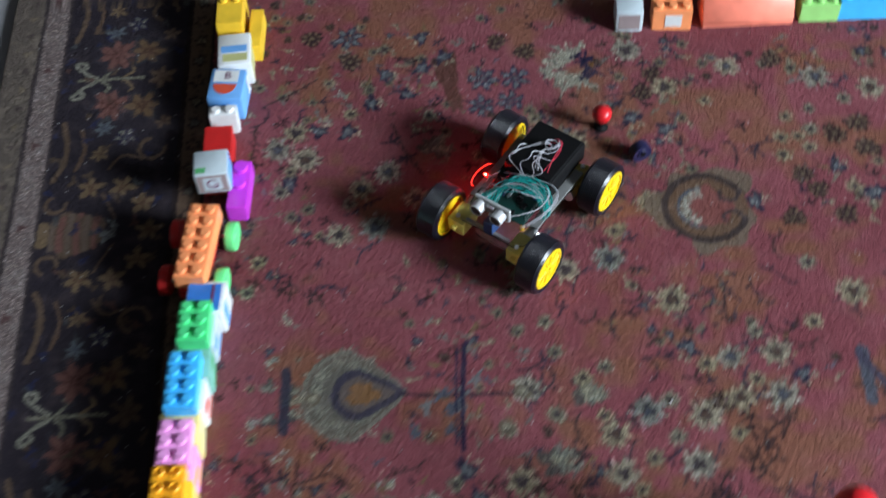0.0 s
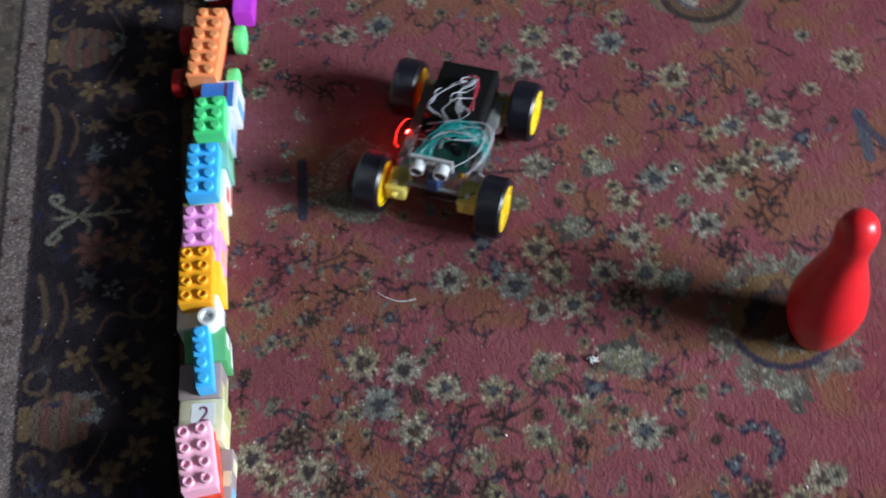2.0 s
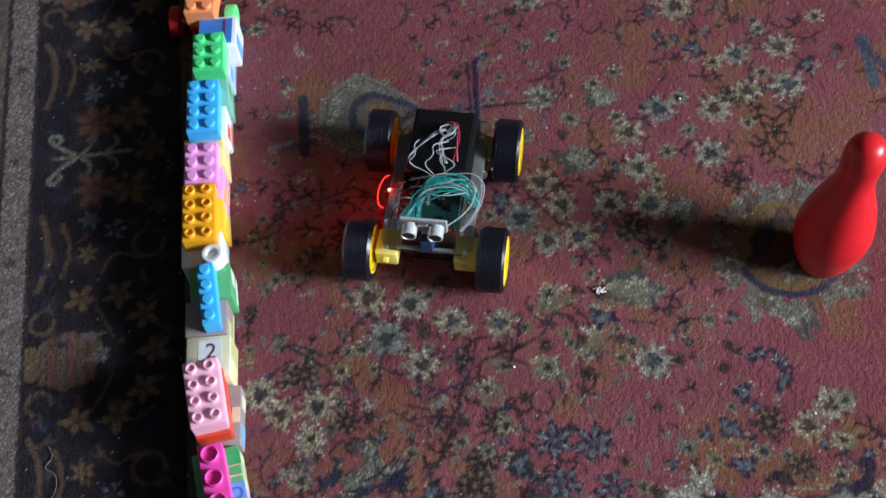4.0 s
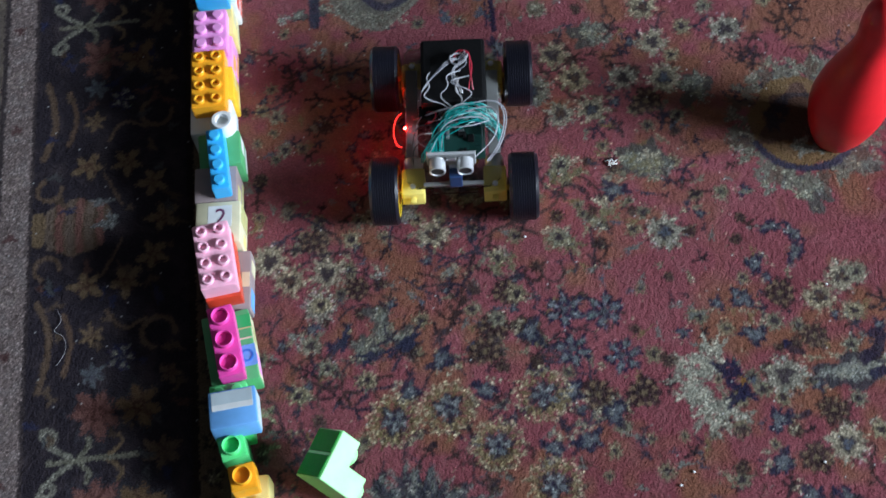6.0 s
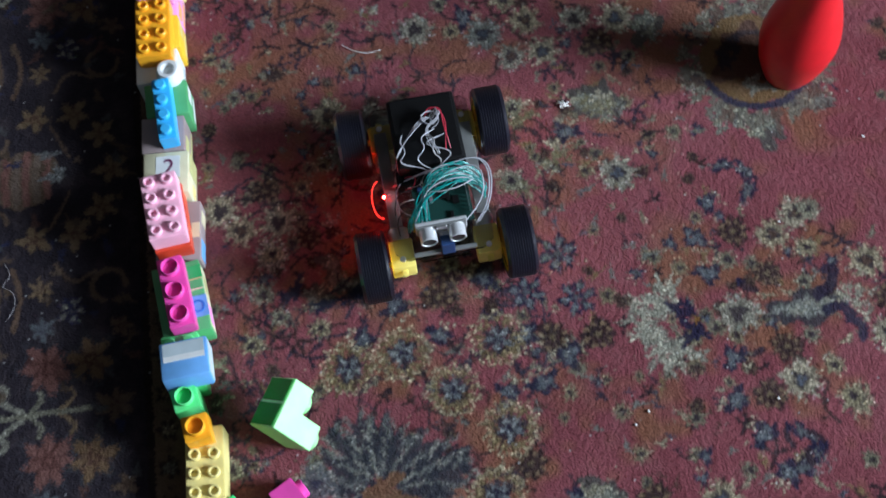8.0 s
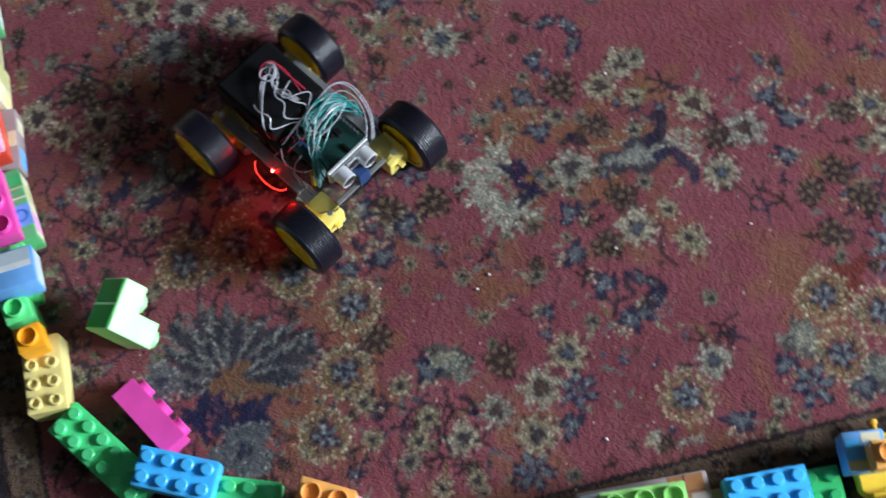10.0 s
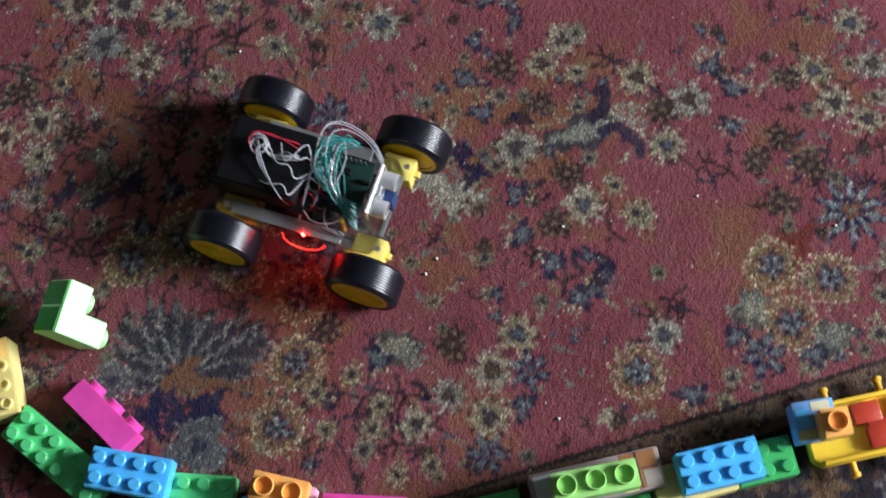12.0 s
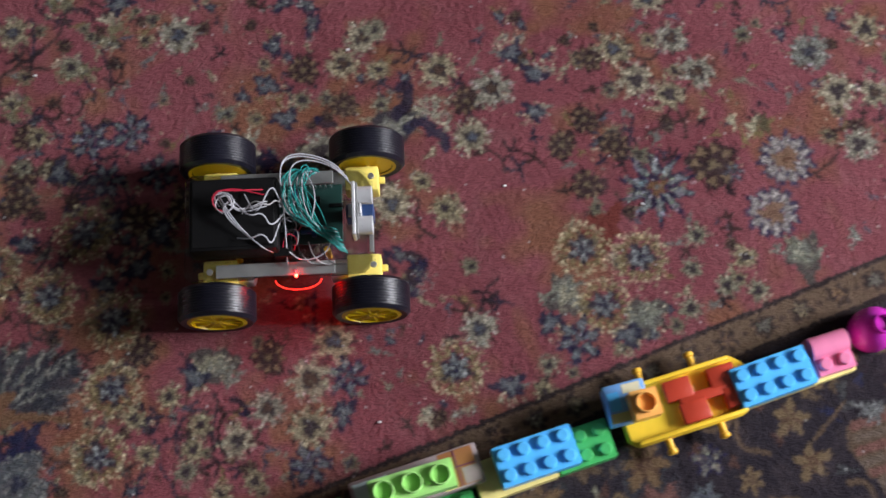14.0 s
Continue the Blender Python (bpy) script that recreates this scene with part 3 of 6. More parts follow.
        for s in (-1, 1):
            self.stroke([(x, y), (x + 0.7 * r * math.cos(t + 1.1 * s), y + 0.7 * r * math.sin(t + 1.1 * s))], 0.0026, c)
            self.blob(x + 0.8 * r * math.cos(t + 1.0 * s), y + 0.8 * r * math.sin(t + 1.0 * s), r * 0.40, r * 0.20, t + s, c, 0.4)
        self.blob(*tip, r * 0.3, r * 0.15, t, c, 0.4)

    def ring(self, x, y, r, width, colour, lobes=0, squash=1.0, turn=0.0):
        w, d, a = self.polar(x, y, r * 1.3)
        dx, dy = self.px[w] - x, self.py[w] - y
        c, s = math.cos(turn), math.sin(turn)
        u, v = c * dx + s * dy, (-s * dx + c * dy) / squash
        d, a = np.hypot(u, v), np.arctan2(v, u)
        edge = r * (1 + (0.07 * np.cos(lobes * a) if lobes else 0))
        self.lay(w, (width / 2 - abs(d - edge)) / 0.002 + 0.5, colour)

    def blob(self, x, y, rx, ry, turn, colour, rough=0.35):
        r = max(rx, ry)
        w = self.near(x, y, r * 1.6)
        dx, dy = self.px[w] - x, self.py[w] - y
        if not dx.size:
            return
        c, s = math.cos(turn), math.sin(turn)
        u, v = (c * dx + s * dy) / rx, (-s * dx + c * dy) / ry
        a = np.arctan2(v, u)
        ph = rng.random(3) * 6.28
        edge = 1 + rough * (0.5 * np.cos(3 * a + ph[0]) + 0.35 * np.cos(5 * a + ph[1]) + 0.3 * np.cos(8 * a + ph[2]))
        self.lay(w, (edge - np.hypot(u, v)) * min(rx, ry) / 0.002, colour)

    def stroke(self, points, width, colour):
        pts = [Vector((*p, 0)) for p in points]
        for _ in range(3):
            pts = [pts[0]] + [q for a, b in zip(pts, pts[1:]) for q in (a.lerp(b, 0.25), a.lerp(b, 0.75))] + [pts[-1]]
        mid = sum(pts, Vector()) / len(pts)
        w = self.near(mid.x, mid.y, max((p - mid).length for p in pts) + 0.01)
        x, y = self.px[w], self.py[w]
        best = np.full(x.shape, 9.0)
        for p, q in zip(pts, pts[1:]):
            e = q - p
            k = np.clip(((x - p.x) * e.x + (y - p.y) * e.y) / max(e.length_squared, 1e-12), 0, 1)
            best = np.minimum(best, np.hypot(x - p.x - k * e.x, y - p.y - k * e.y))
        self.lay(w, (width / 2 - best) / 0.0015 + 0.5, colour)

    def band(self, mask, colour):
        self.lay((slice(None), slice(None)), mask.astype(float), colour, 0.05)


NAVY_DYE, BROWN_DYE, TAN_DYE, CREAM_DYE = (0.020, 0.018, 0.044), (0.060, 0.038, 0.030), (0.16, 0.10, 0.06), (0.43, 0.385, 0.30)
SLATE_DYE, SAGE_DYE, OLIVE_DYE, DARK_DYE = (0.075, 0.085, 0.11), (0.20, 0.20, 0.165), (0.17, 0.115, 0.05), (0.034, 0.023, 0.032)


def border_motifs(rug, place, length, start):
    """The wide border's repeat: a striped medallion in a wreath of star flowers, then a scrolled palmette between pink blossoms. place(u, v): u along, v across."""
    tan, rose, dun, pale, dusk = (0.125, 0.088, 0.052), (0.125, 0.060, 0.052), (0.085, 0.058, 0.040), (0.17, 0.165, 0.135), (0.040, 0.042, 0.062)
    u = start
    while u < length:
        # medallion and wreath
        rug.blob(*place(u, 0.117), 0.036, 0.034, 0, dun, 0.15)
        for k in range(6):
            v = 0.092 + 0.0105 * k
            h = 0.030 - 0.0035 * abs(k - 2.5)
            rug.stroke([place(u - h, v), place(u, v + 0.003), place(u + h, v)], 0.0075, (rose, (0.10, 0.075, 0.060))[k % 2])
        for k in range(4):
            rug.blob(*place(u + rng.normal(0, 0.010), 0.084 + rng.normal(0, 0.005)), 0.011, 0.005, rng.random() * 3, (0.12, 0.125, 0.125), 0.6)
        rug.stroke([place(u - 0.012, 0.158), place(u + 0.012, 0.158)], 0.016, tan)
        for du, v in ((0.070, 0.106), (0.070, 0.065), (0.043, 0.038), (0, 0.027), (-0.043, 0.038), (-0.070, 0.065), (-0.070, 0.106)):
            rug.flower(*place(u + du, v), 0.0185, 5, tan, (0.06, 0.030, 0.024), depth=0.24, eye=0.26)
        for s in (-1, 1):
            rug.stroke([place(u + s * q, v) for q, v in ((0.020, 0.070), (0.045, 0.082), (0.06, 0.09))], 0.003, dun)
            rug.stroke([place(u + s * (0.046 + 0.013 * math.cos(a)), 0.147 + 0.013 * math.sin(a)) for a in (0.4 + 0.5 * k for k in range(10))], 0.005, dun)
            # long leaf, curl and small blossoms towards the palmette
            rug.stroke([place(u + s * q, v) for q, v in ((0.085, 0.155), (0.115, 0.142), (0.150, 0.144), (0.180, 0.152))], 0.007, dun)
            rug.stroke([place(u + s * q, v) for q, v in ((0.10, 0.128), (0.13, 0.118), (0.165, 0.127))], 0.005, (0.085, 0.055, 0.038))
            rug.stroke([place(u + s * (0.130 + 0.017 * math.cos(a)), 0.033 + 0.017 * math.sin(a)) for a in (0.3 + 0.5 * k for k in range(10))], 0.0055, dun)
            rug.stroke([place(u + s * q, v) for q, v in ((0.113, 0.045), (0.125, 0.070), (0.10, 0.085))], 0.004, dun)
            rug.flower(*place(u + s * 0.125, 0.100), 0.014, 6, tan, BROWN_DYE, depth=0.25, eye=0.3)
            rug.star(*place(u + s * 0.152, 0.070), 0.016, dusk, (0.145, 0.14, 0.115), 5)
            rug.flower(*place(u + s * 0.168, 0.098), 0.015, 6, (0.075, 0.085, 0.095), dusk, depth=0.25, eye=0.25)
            # blossoms beside the palmette
            rug.flower(*place(u + s * 0.2085, 0.093), 0.028, 7, rose, (0.06, 0.025, 0.022), rim=(0.03, 0.028, 0.035), depth=0.18, eye=0.3)
            rug.flower(*place(u + s * 0.2050, 0.052), 0.024, 6, (0.11, 0.070, 0.040), (0.055, 0.028, 0.022), rim=(0.03, 0.03, 0.035), depth=0.2, eye=0.32)
            rug.flower(*place(u + s * 0.175, 0.022), 0.013, 5, dun, (0.05, 0.03, 0.025), depth=0.22, eye=0.3)
        m = u + 0.2545
        for s in (-1, 1):
            rug.stroke([place(m + s * q, v) for q, v in ((0.004, 0.118), (0.012, 0.133), (0.030, 0.150), (0.034, 0.140), (0.026, 0.131), (0.020, 0.138))], 0.0055, pale)
            rug.stroke([place(m, 0.112), place(m + s * 0.014, 0.098), place(m + s * 0.022, 0.102)], 0.005, (0.135, 0.13, 0.10))
            rug.stroke([place(m, 0.085), place(m + s * 0.014, 0.066), place(m + s * 0.022, 0.072)], 0.004, tan)
        rug.stroke([place(m, 0.140), place(m, 0.055)], 0.005, (0.13, 0.125, 0.095))
        rug.flower(*place(m, 0.030), 0.020, 6, dun, (0.05, 0.03, 0.025), depth=0.2, eye=0.3)
        for k in range(60):
            q, v = u + 0.508 * rng.random(), 0.008 + 0.155 * rng.random()
            rug.blob(*place(q, v), 0.008 * (0.5 + rng.random()), 0.0045, rng.random() * 3.1, [(0.07, 0.05, 0.035), (0.045, 0.047, 0.05), (0.065, 0.035, 0.03), (0.02, 0.022, 0.05), (0.06, 0.042, 0.03)][rng.integers(5)], 0.5)
        u += 0.508


def dye_rug():
    rug = Rug()
    everywhere = (slice(None), slice(None))
    n1, n2, n3 = rug.noise(0.16), rug.noise(0.05), rug.noise(0.012)
    mix = np.clip(0.6 * n1 + 0.3 * n2 + 0.25 * n3 - 0.1, 0, 1)[..., None]
    rug.dye[:] = np.array((0.172, 0.048, 0.058)) * (1 - mix) + np.array((0.270, 0.088, 0.104)) * mix
    rug.lay(everywhere, np.clip((rug.noise(0.07) * 0.6 + rug.noise(0.018) * 0.4 - 0.50) * 2.4, 0, 0.55), (0.200, 0.108, 0.040))
    streak = rug.noise(0.004) * 0.5 + rng.random(rug.x.shape) * 0.5
    rug.dye *= (0.90 + 0.20 * streak)[..., None]
    # small fill: faint leaf bits, buds and twigs, thickest in the south-west of the field
    drift = rug.noise(0.12)
    for _ in range(4400):
        x, y = rng.uniform(-0.19, 0.92), rng.uniform(-0.43, 0.99)
        i, j = np.searchsorted(rug.ys, y), np.searchsorted(rug.xs, x)
        thick = (0.64 if y < 0.10 else 0.22) * (1 - 0.65 * min(1, max(0, x) / 0.45))
        if drift[i, j] + thick < 0.56 + 0.25 * rng.random():
            continue
        kind, t = rng.random(), rng.random() * 6.28
        if kind < 0.34:
            rug.blob(x, y, 0.007 * (0.6 + rng.random()), 0.0034, t, [(0.17, 0.16, 0.12), (0.25, 0.22, 0.15), (0.17, 0.12, 0.06), (0.14, 0.145, 0.13)][rng.integers(4)], 0.6)
        elif kind < 0.58:
            rug.blob(x, y, 0.0065 * (0.6 + rng.random()), 0.003, t, [DARK_DYE, SLATE_DYE, (0.04, 0.04, 0.06), (0.08, 0.04, 0.035)][rng.integers(4)], 0.6)
        elif kind < 0.76:
            rug.twig(x, y, rng.uniform(0.006, 0.010))
        elif kind < 0.88:
            rug.cream(x, y, rng.uniform(0.007, 0.011), [(0.30, 0.26, 0.18), (0.24, 0.23, 0.17)][rng.integers(2)], DARK_DYE)
        elif kind < 0.94:
            rug.brown(x, y, rng.uniform(0.007, 0.010))
        else:
            rug.bud(x, y, rng.uniform(0.007, 0.010))
    # vines
    for pts in ([(0.178, 0.084), (0.163, 0.059), (0.124, 0.049), (0.083, 0.036), (0.065, -0.009), (0.047, -0.059)], [(0.063, -0.003), (0.077, -0.028)], [(0.130, 0.066), (0.114, 0.045), (0.144, 0.032)],
                [(0.169, 0.240), (0.189, 0.205), (0.215, 0.176)], [(0.065, 0.755), (0.081, 0.703), (0.101, 0.671)], [(-0.102, 0.799), (-0.064, 0.819), (-0.032, 0.842)], [(-0.120, -0.070), (-0.095, -0.101), (-0.073, -0.109)]):
        rug.stroke(pts, 0.003, (0.055, 0.032, 0.032))
        for a, b in zip(pts, pts[1:]):
            rug.blob((a[0] + b[0]) / 2 + rng.normal(0, 0.004), (a[1] + b[1]) / 2, 0.007, 0.003, rng.random() * 3, (0.06, 0.035, 0.035), 0.4)
    for x0, x1, y0, y1, count in ((-0.15, 0.20, -0.40, 0.10, 140), (0.18, 0.62, 0.16, 0.48, 46), (-0.15, 0.2, 0.15, 0.34, 14), (-0.14, 0.66, 0.45, 0.85, 34), (0.40, 0.80, -0.36, 0.1, 12)):
        for _ in range(count):
            x, y, t = rng.uniform(x0, x1), rng.uniform(y0, y1), rng.random() * 6.28
            c = [(0.034, 0.026, 0.034), (0.045, 0.028, 0.028), (0.028, 0.030, 0.046)][rng.integers(3)]
            bend = rng.normal(0, 0.9)
            pts = [(x, y)]
            for _ in range(4):
                t += bend * 0.5
                pts.append((pts[-1][0] + 0.011 * math.cos(t), pts[-1][1] + 0.011 * math.sin(t)))
                if rng.random() < 0.7:
                    a = t + rng.choice((-1.0, 1.0))
                    rug.blob(pts[-1][0] + 0.005 * math.cos(a), pts[-1][1] + 0.005 * math.sin(a), 0.0060, 0.0027, a, c, 0.3)
            rug.stroke(pts, 0.0026, c)
    for _ in range(2600):
        x, y = rng.uniform(-0.16, 0.85), rng.uniform(-0.42, 0.90)
        i, j = np.searchsorted(rug.ys, y), np.searchsorted(rug.xs, x)
        if drift[i, j] + (0.12 if y < 0.1 else 0.0) > 0.56:
            rug.blob(x, y, rng.uniform(0.0014, 0.0030), 0.0013, rng.random() * 3, [(0.42, 0.37, 0.25), (0.33, 0.30, 0.22), (0.28, 0.27, 0.24)][rng.integers(3)], 0.3)
    # long brown blotch in the far part of the field
    rug.blob(0.142, 0.83, 0.014, 0.062, 0.08, (0.10, 0.045, 0.035), 0.3)
    # shaggy leaf cluster with navy leaves
    for _ in range(7):
        rug.sage(-0.020 + rng.normal(0, 0.013), -0.047 + rng.normal(0, 0.013), 0.013)
    for x, y, t in ((-0.003, -0.074, 0.3), (-0.033, -0.079, 0.1), (0.004, -0.070, 1.0), (-0.062, -0.060, 1.0)):
        rug.blob(x, y, 0.017, 0.007, t, (0.026, 0.027, 0.052), 0.6)
    rug.blob(0.569, -0.316, 0.020, 0.016, 0.5, (0.14, 0.035, 0.028), 0.5)
    for x, y in SAGE_ALL:
        rug.sage(x, y, 0.022)
    # curved leaves: slate wool edged in navy
    for pts in ([(0.362, 0.009), (0.388, 0.011), (0.402, -0.010), (0.385, -0.033)], [(0.377, -0.261), (0.396, -0.279), (0.395, -0.301), (0.360, -0.306)]):
        for a, b in zip(pts, pts[1:]):
            t = math.atan2(b[1] - a[1], b[0] - a[0])
            h = 0.5 * math.hypot(b[0] - a[0], b[1] - a[1])
            rug.blob((a[0] + b[0]) / 2, (a[1] + b[1]) / 2, h * 1.05, 0.0078, t, (0.026, 0.023, 0.046), 0.45)
            rug.blob((a[0] + b[0]) / 2, (a[1] + b[1]) / 2, h * 0.70, 0.0040, t, (0.100, 0.106, 0.112), 0.5)
        for a, b in zip(pts, pts[1:]):
            for k in range(8):
                u = rng.random()
                rug.blob(a[0] + (b[0] - a[0]) * u + rng.normal(0, 0.004), a[1] + (b[1] - a[1]) * u + rng.normal(0, 0.004), 0.0045, 0.0016, rng.random() * 3, [(0.30, 0.30, 0.28), (0.04, 0.04, 0.06)][k % 2], 0.5)
    # half flowers: cream tufts over an olive leaf
    for x, y in ((0.217, 0.055), (0.163, 0.028), (0.267, 0.103), (0.183, 0.107), (0.101, 0.011)):
        for k in range(16):
            rug.blob(x + rng.normal(0, 0.012), y - 0.009 + rng.normal(0, 0.006), 0.006, 0.003, rng.random() * 3, [(0.15, 0.135, 0.075), (0.19, 0.17, 0.11)][k % 2], 0.6)
        for k in range(16):
            a = rng.uniform(0.2, 2.9)
            q = rng.uniform(0.006, 0.017)
            rug.blob(x + q * math.cos(a), y + 0.7 * q * math.sin(a), 0.0048, 0.0018, a, [(0.46, 0.41, 0.30), (0.34, 0.31, 0.23)][k % 2], 0.5)
    for x, y in TWIG_ALL:
        rug.twig(x, y, rng.uniform(0.010, 0.016))
    for x, y in COMMA_ALL:
        t = rng.random() * 6.28
        rug.stroke([(x + 0.012 * math.cos(t + u), y + 0.012 * math.sin(t + u)) for u in (0, 0.9, 1.8)], 0.006, [(0.03, 0.032, 0.055), DARK_DYE][rng.integers(2)])
        rug.blob(x + 0.010 * math.cos(t), y + 0.010 * math.sin(t), 0.006, 0.005, t, NAVY_DYE, 0.4)
    for x, y in POM_ALL:
        for _ in range(6):
            rug.blob(x + rng.normal(0, 0.005), y + rng.normal(0, 0.004), rng.uniform(0.004, 0.007), 0.003, rng.random() * 3, [(0.25, 0.26, 0.23), (0.20, 0.20, 0.17), (0.31, 0.28, 0.20)][rng.integers(3)], 0.6)
    for x, y in BROWN_ALL:
        rug.brown(x, y, rng.uniform(0.015, 0.0185))
    for x, y in BUD_ALL:
        rug.bud(x, y, rng.uniform(0.013, 0.0165))
    for x, y in HALO_ALL:
        rug.halo(x, y, rng.uniform(0.0255, 0.0285))
    for x, y in STAR_ALL:
        rug.star(x, y, rng.uniform(0.020, 0.023))
    for k, (x, y) in enumerate(CREAM_ALL):
        rug.cream(x, y, rng.uniform(0.0170, 0.0215), [CREAM_DYE, (0.40, 0.345, 0.25), (0.38, 0.36, 0.31)][k % 3], [(0.045, 0.035, 0.04), SLATE_DYE, (0.075, 0.045, 0.035)][rng.integers(3)])
    for x, y in SMALL_ALL:
        rug.cream(x, y, rng.uniform(0.0105, 0.013), [(0.40, 0.35, 0.24), (0.32, 0.31, 0.24)][rng.integers(2)], DARK_DYE)
    for k, (x, y) in enumerate(SLATE_ALL):
        rug.cream(x, y, rng.uniform(0.0195, 0.0225), (0.27, 0.28, 0.265), (0.045, 0.05, 0.065))
    for x, y, r in ((0.752, -0.321, 0.027), (0.717, -0.363, 0.026)):
        rug.aster(x, y, r)
    rug.brown(0.687, -0.3, 0.026)
    rug.star(0.701, -0.314, 0.011)
    for k in range(9):
        rug.blob(0.736 + rng.normal(0, 0.012), -0.284 + rng.normal(0, 0.008), 0.010, 0.004, rng.random() * 3, [(0.19, 0.15, 0.07), (0.09, 0.075, 0.045), (0.38, 0.35, 0.24)][k % 3], 0.6)
    for x, y in BIG_ALL:
        rug.star(x, y, 0.036, (0.15, 0.085, 0.045), (0.155, 0.165, 0.165), 10)
    # palmette between two bars, a fine stem through it
    x, y = 0.014, 0.363
    for g, c in ((1.0, (0.165, 0.160, 0.130)), (0.90, (0.105, 0.085, 0.070)), (0.84, (0.175, 0.168, 0.135)), (0.62, (0.115, 0.105, 0.090))):
        rug.drop(x - 0.004, y, 0.058 * g, 0.062 * g, 0.060 * g, c)
    for k in range(90):
        a = 0.9 + 4.5 * rng.random()
        q = rng.uniform(0.034, 0.062)
        rug.blob(x - 0.004 + q * math.cos(a), y + q * math.sin(a), rng.uniform(0.004, 0.007), 0.0022, a + rng.normal(0, 0.5), [(0.30, 0.285, 0.22), (0.11, 0.085, 0.07), (0.22, 0.215, 0.175)][k % 3], 0.5)
    rug.drop(x + 0.004, y, 0.032, 0.054, 0.034, (0.045, 0.040, 0.062))
    rug.drop(x + 0.005, y, 0.024, 0.040, 0.024, (0.12, 0.095, 0.085))
    rug.blob(x + 0.008, y, 0.019, 0.015, 0, (0.20, 0.105, 0.045), 0.25)
    rug.stroke([(x + 0.05, y - 0.002), (0.10, 0.355), (0.215, 0.352)], 0.004, DARK_DYE)
    rug.stroke([(x - 0.045, y), (-0.066, 0.358)], 0.010, (0.20, 0.18, 0.13))
    for dx, dy in ((-0.018, 0.02), (-0.018, -0.02), (0.012, 0.016), (0.012, -0.016)):
        rug.sage(-0.066 + dx, 0.358 + dy, 0.010)
    rug.stroke([(-0.064, 0.398), (-0.066, 0.323)], 0.012, (0.035, 0.036, 0.055))
    for k in range(9):
        rug.blob(0.118 + rng.normal(0, 0.016), 0.352 + rng.normal(0, 0.022), 0.012, 0.006, rng.random() * 3, [SLATE_DYE, (0.14, 0.15, 0.155)][k % 2], 0.6)
    rug.stroke([(0.138, 0.420), (0.132, 0.352), (0.130, 0.288)], 0.006, NAVY_DYE)
    rug.stroke([(0.130, 0.418), (0.125, 0.352), (0.123, 0.292)], 0.003, NAVY_DYE)
    for x, y in ((0.200, 0.354), (0.178, 0.312), (-0.034, 0.360)):
        rug.ring(x, y, 0.007, 0.004, (0.12, 0.10, 0.07))
        rug.blob(x, y, 0.005, 0.005, 0, (0.28, 0.26, 0.19), 0.2)
    rug.stroke([(0.581, 0.380), (0.578, 0.318)], 0.014, SLATE_DYE)
    rug.stroke([(0.577, 0.378), (0.600, 0.33), (0.612, 0.318)], 0.010, (0.06, 0.055, 0.085))
    # scroll medallions
    for x, y, r, d in ((0.441, 0.592, 0.052, 1.0),):
        rug.blob(x, y, r * 1.2, r * 1.18, 0, (0.15, 0.115, 0.085), 0.3)
        rug.blob(x, y, r * 1.02, r * 1.02, 0, (0.125, 0.075, 0.048), 0.06)
        rug.blob(x + 0.004, y, r * 0.55, r * 0.6, 0, (0.20, 0.07, 0.065), 0.2)
        rug.stroke([(x + 0.95 * r * math.cos(a) * (1 if abs(a) < 2.9 else 1), y + 0.95 * r * math.sin(a)) for a in (0.45 + 0.27 * k for k in range(21))], 0.0085 * d, (0.045, 0.034, 0.034))
        for s in (-1, 1):
            rug.stroke([(x + 0.86 * r, y + s * 0.42 * r), (x + 0.70 * r, y + s * 0.12 * r), (x + 0.35 * r, y + s * 0.22 * r), (x + 0.40 * r, y + s * 0.42 * r)], 0.005 * d, (0.055, 0.042, 0.045))
        for k in range(7):
            a = 1.7 + 0.42 * k
            rug.blob(x - 0.05 * r + 0.45 * r * math.cos(a), y + 0.45 * r * math.sin(a), 0.009, 0.005, a, (0.34, 0.33, 0.28), 0.4)
        rug.stroke([(x - 0.05 * r + 0.58 * r * math.cos(a), y + 0.58 * r * math.sin(a)) for a in (1.6 + 0.3 * k for k in range(11))], 0.004, SLATE_DYE)
    # scroll medallion beside the pin: rust disc in a navy arc with pale petals outside
    x, y, r = 0.434, 0.126, 0.056
    for k in range(26):
        a = 6.283 * k / 26
        rug.blob(x + 1.22 * r * math.cos(a), y + 1.22 * r * math.sin(a), 0.015, 0.007, a + rng.normal(0, 0.3), [(0.19, 0.18, 0.14), (0.14, 0.125, 0.10), (0.11, 0.075, 0.06)][k % 3], 0.7)
    rug.blob(x, y, r * 1.02, r * 1.0, 0, (0.16, 0.098, 0.045), 0.08)
    rug.blob(x - 0.006, y + 0.006, r * 0.66, r * 0.62, 0.4, (0.085, 0.045, 0.034), 0.3)
    rug.stroke([(x + r * math.cos(a), y + r * math.sin(a)) for a in (3.5 + 0.24 * k for k in range(12))], 0.008, (0.034, 0.032, 0.058))
    rug.stroke([(x + 0.62 * r * math.cos(a), y + 0.62 * r * math.sin(a)) for a in (0.6 + 0.3 * k for k in range(10))], 0.006, (0.040, 0.030, 0.034))
    for dx, dy in ((-0.3, 0.35), (-0.15, -0.5), (0.15, -0.55), (-0.5, 0.1)):
        rug.blob(x + dx * r, y + dy * r, 0.012, 0.008, rng.random() * 3, [(0.036, 0.030, 0.040), (0.24, 0.235, 0.20)][int(dy < -0.4)], 0.5)
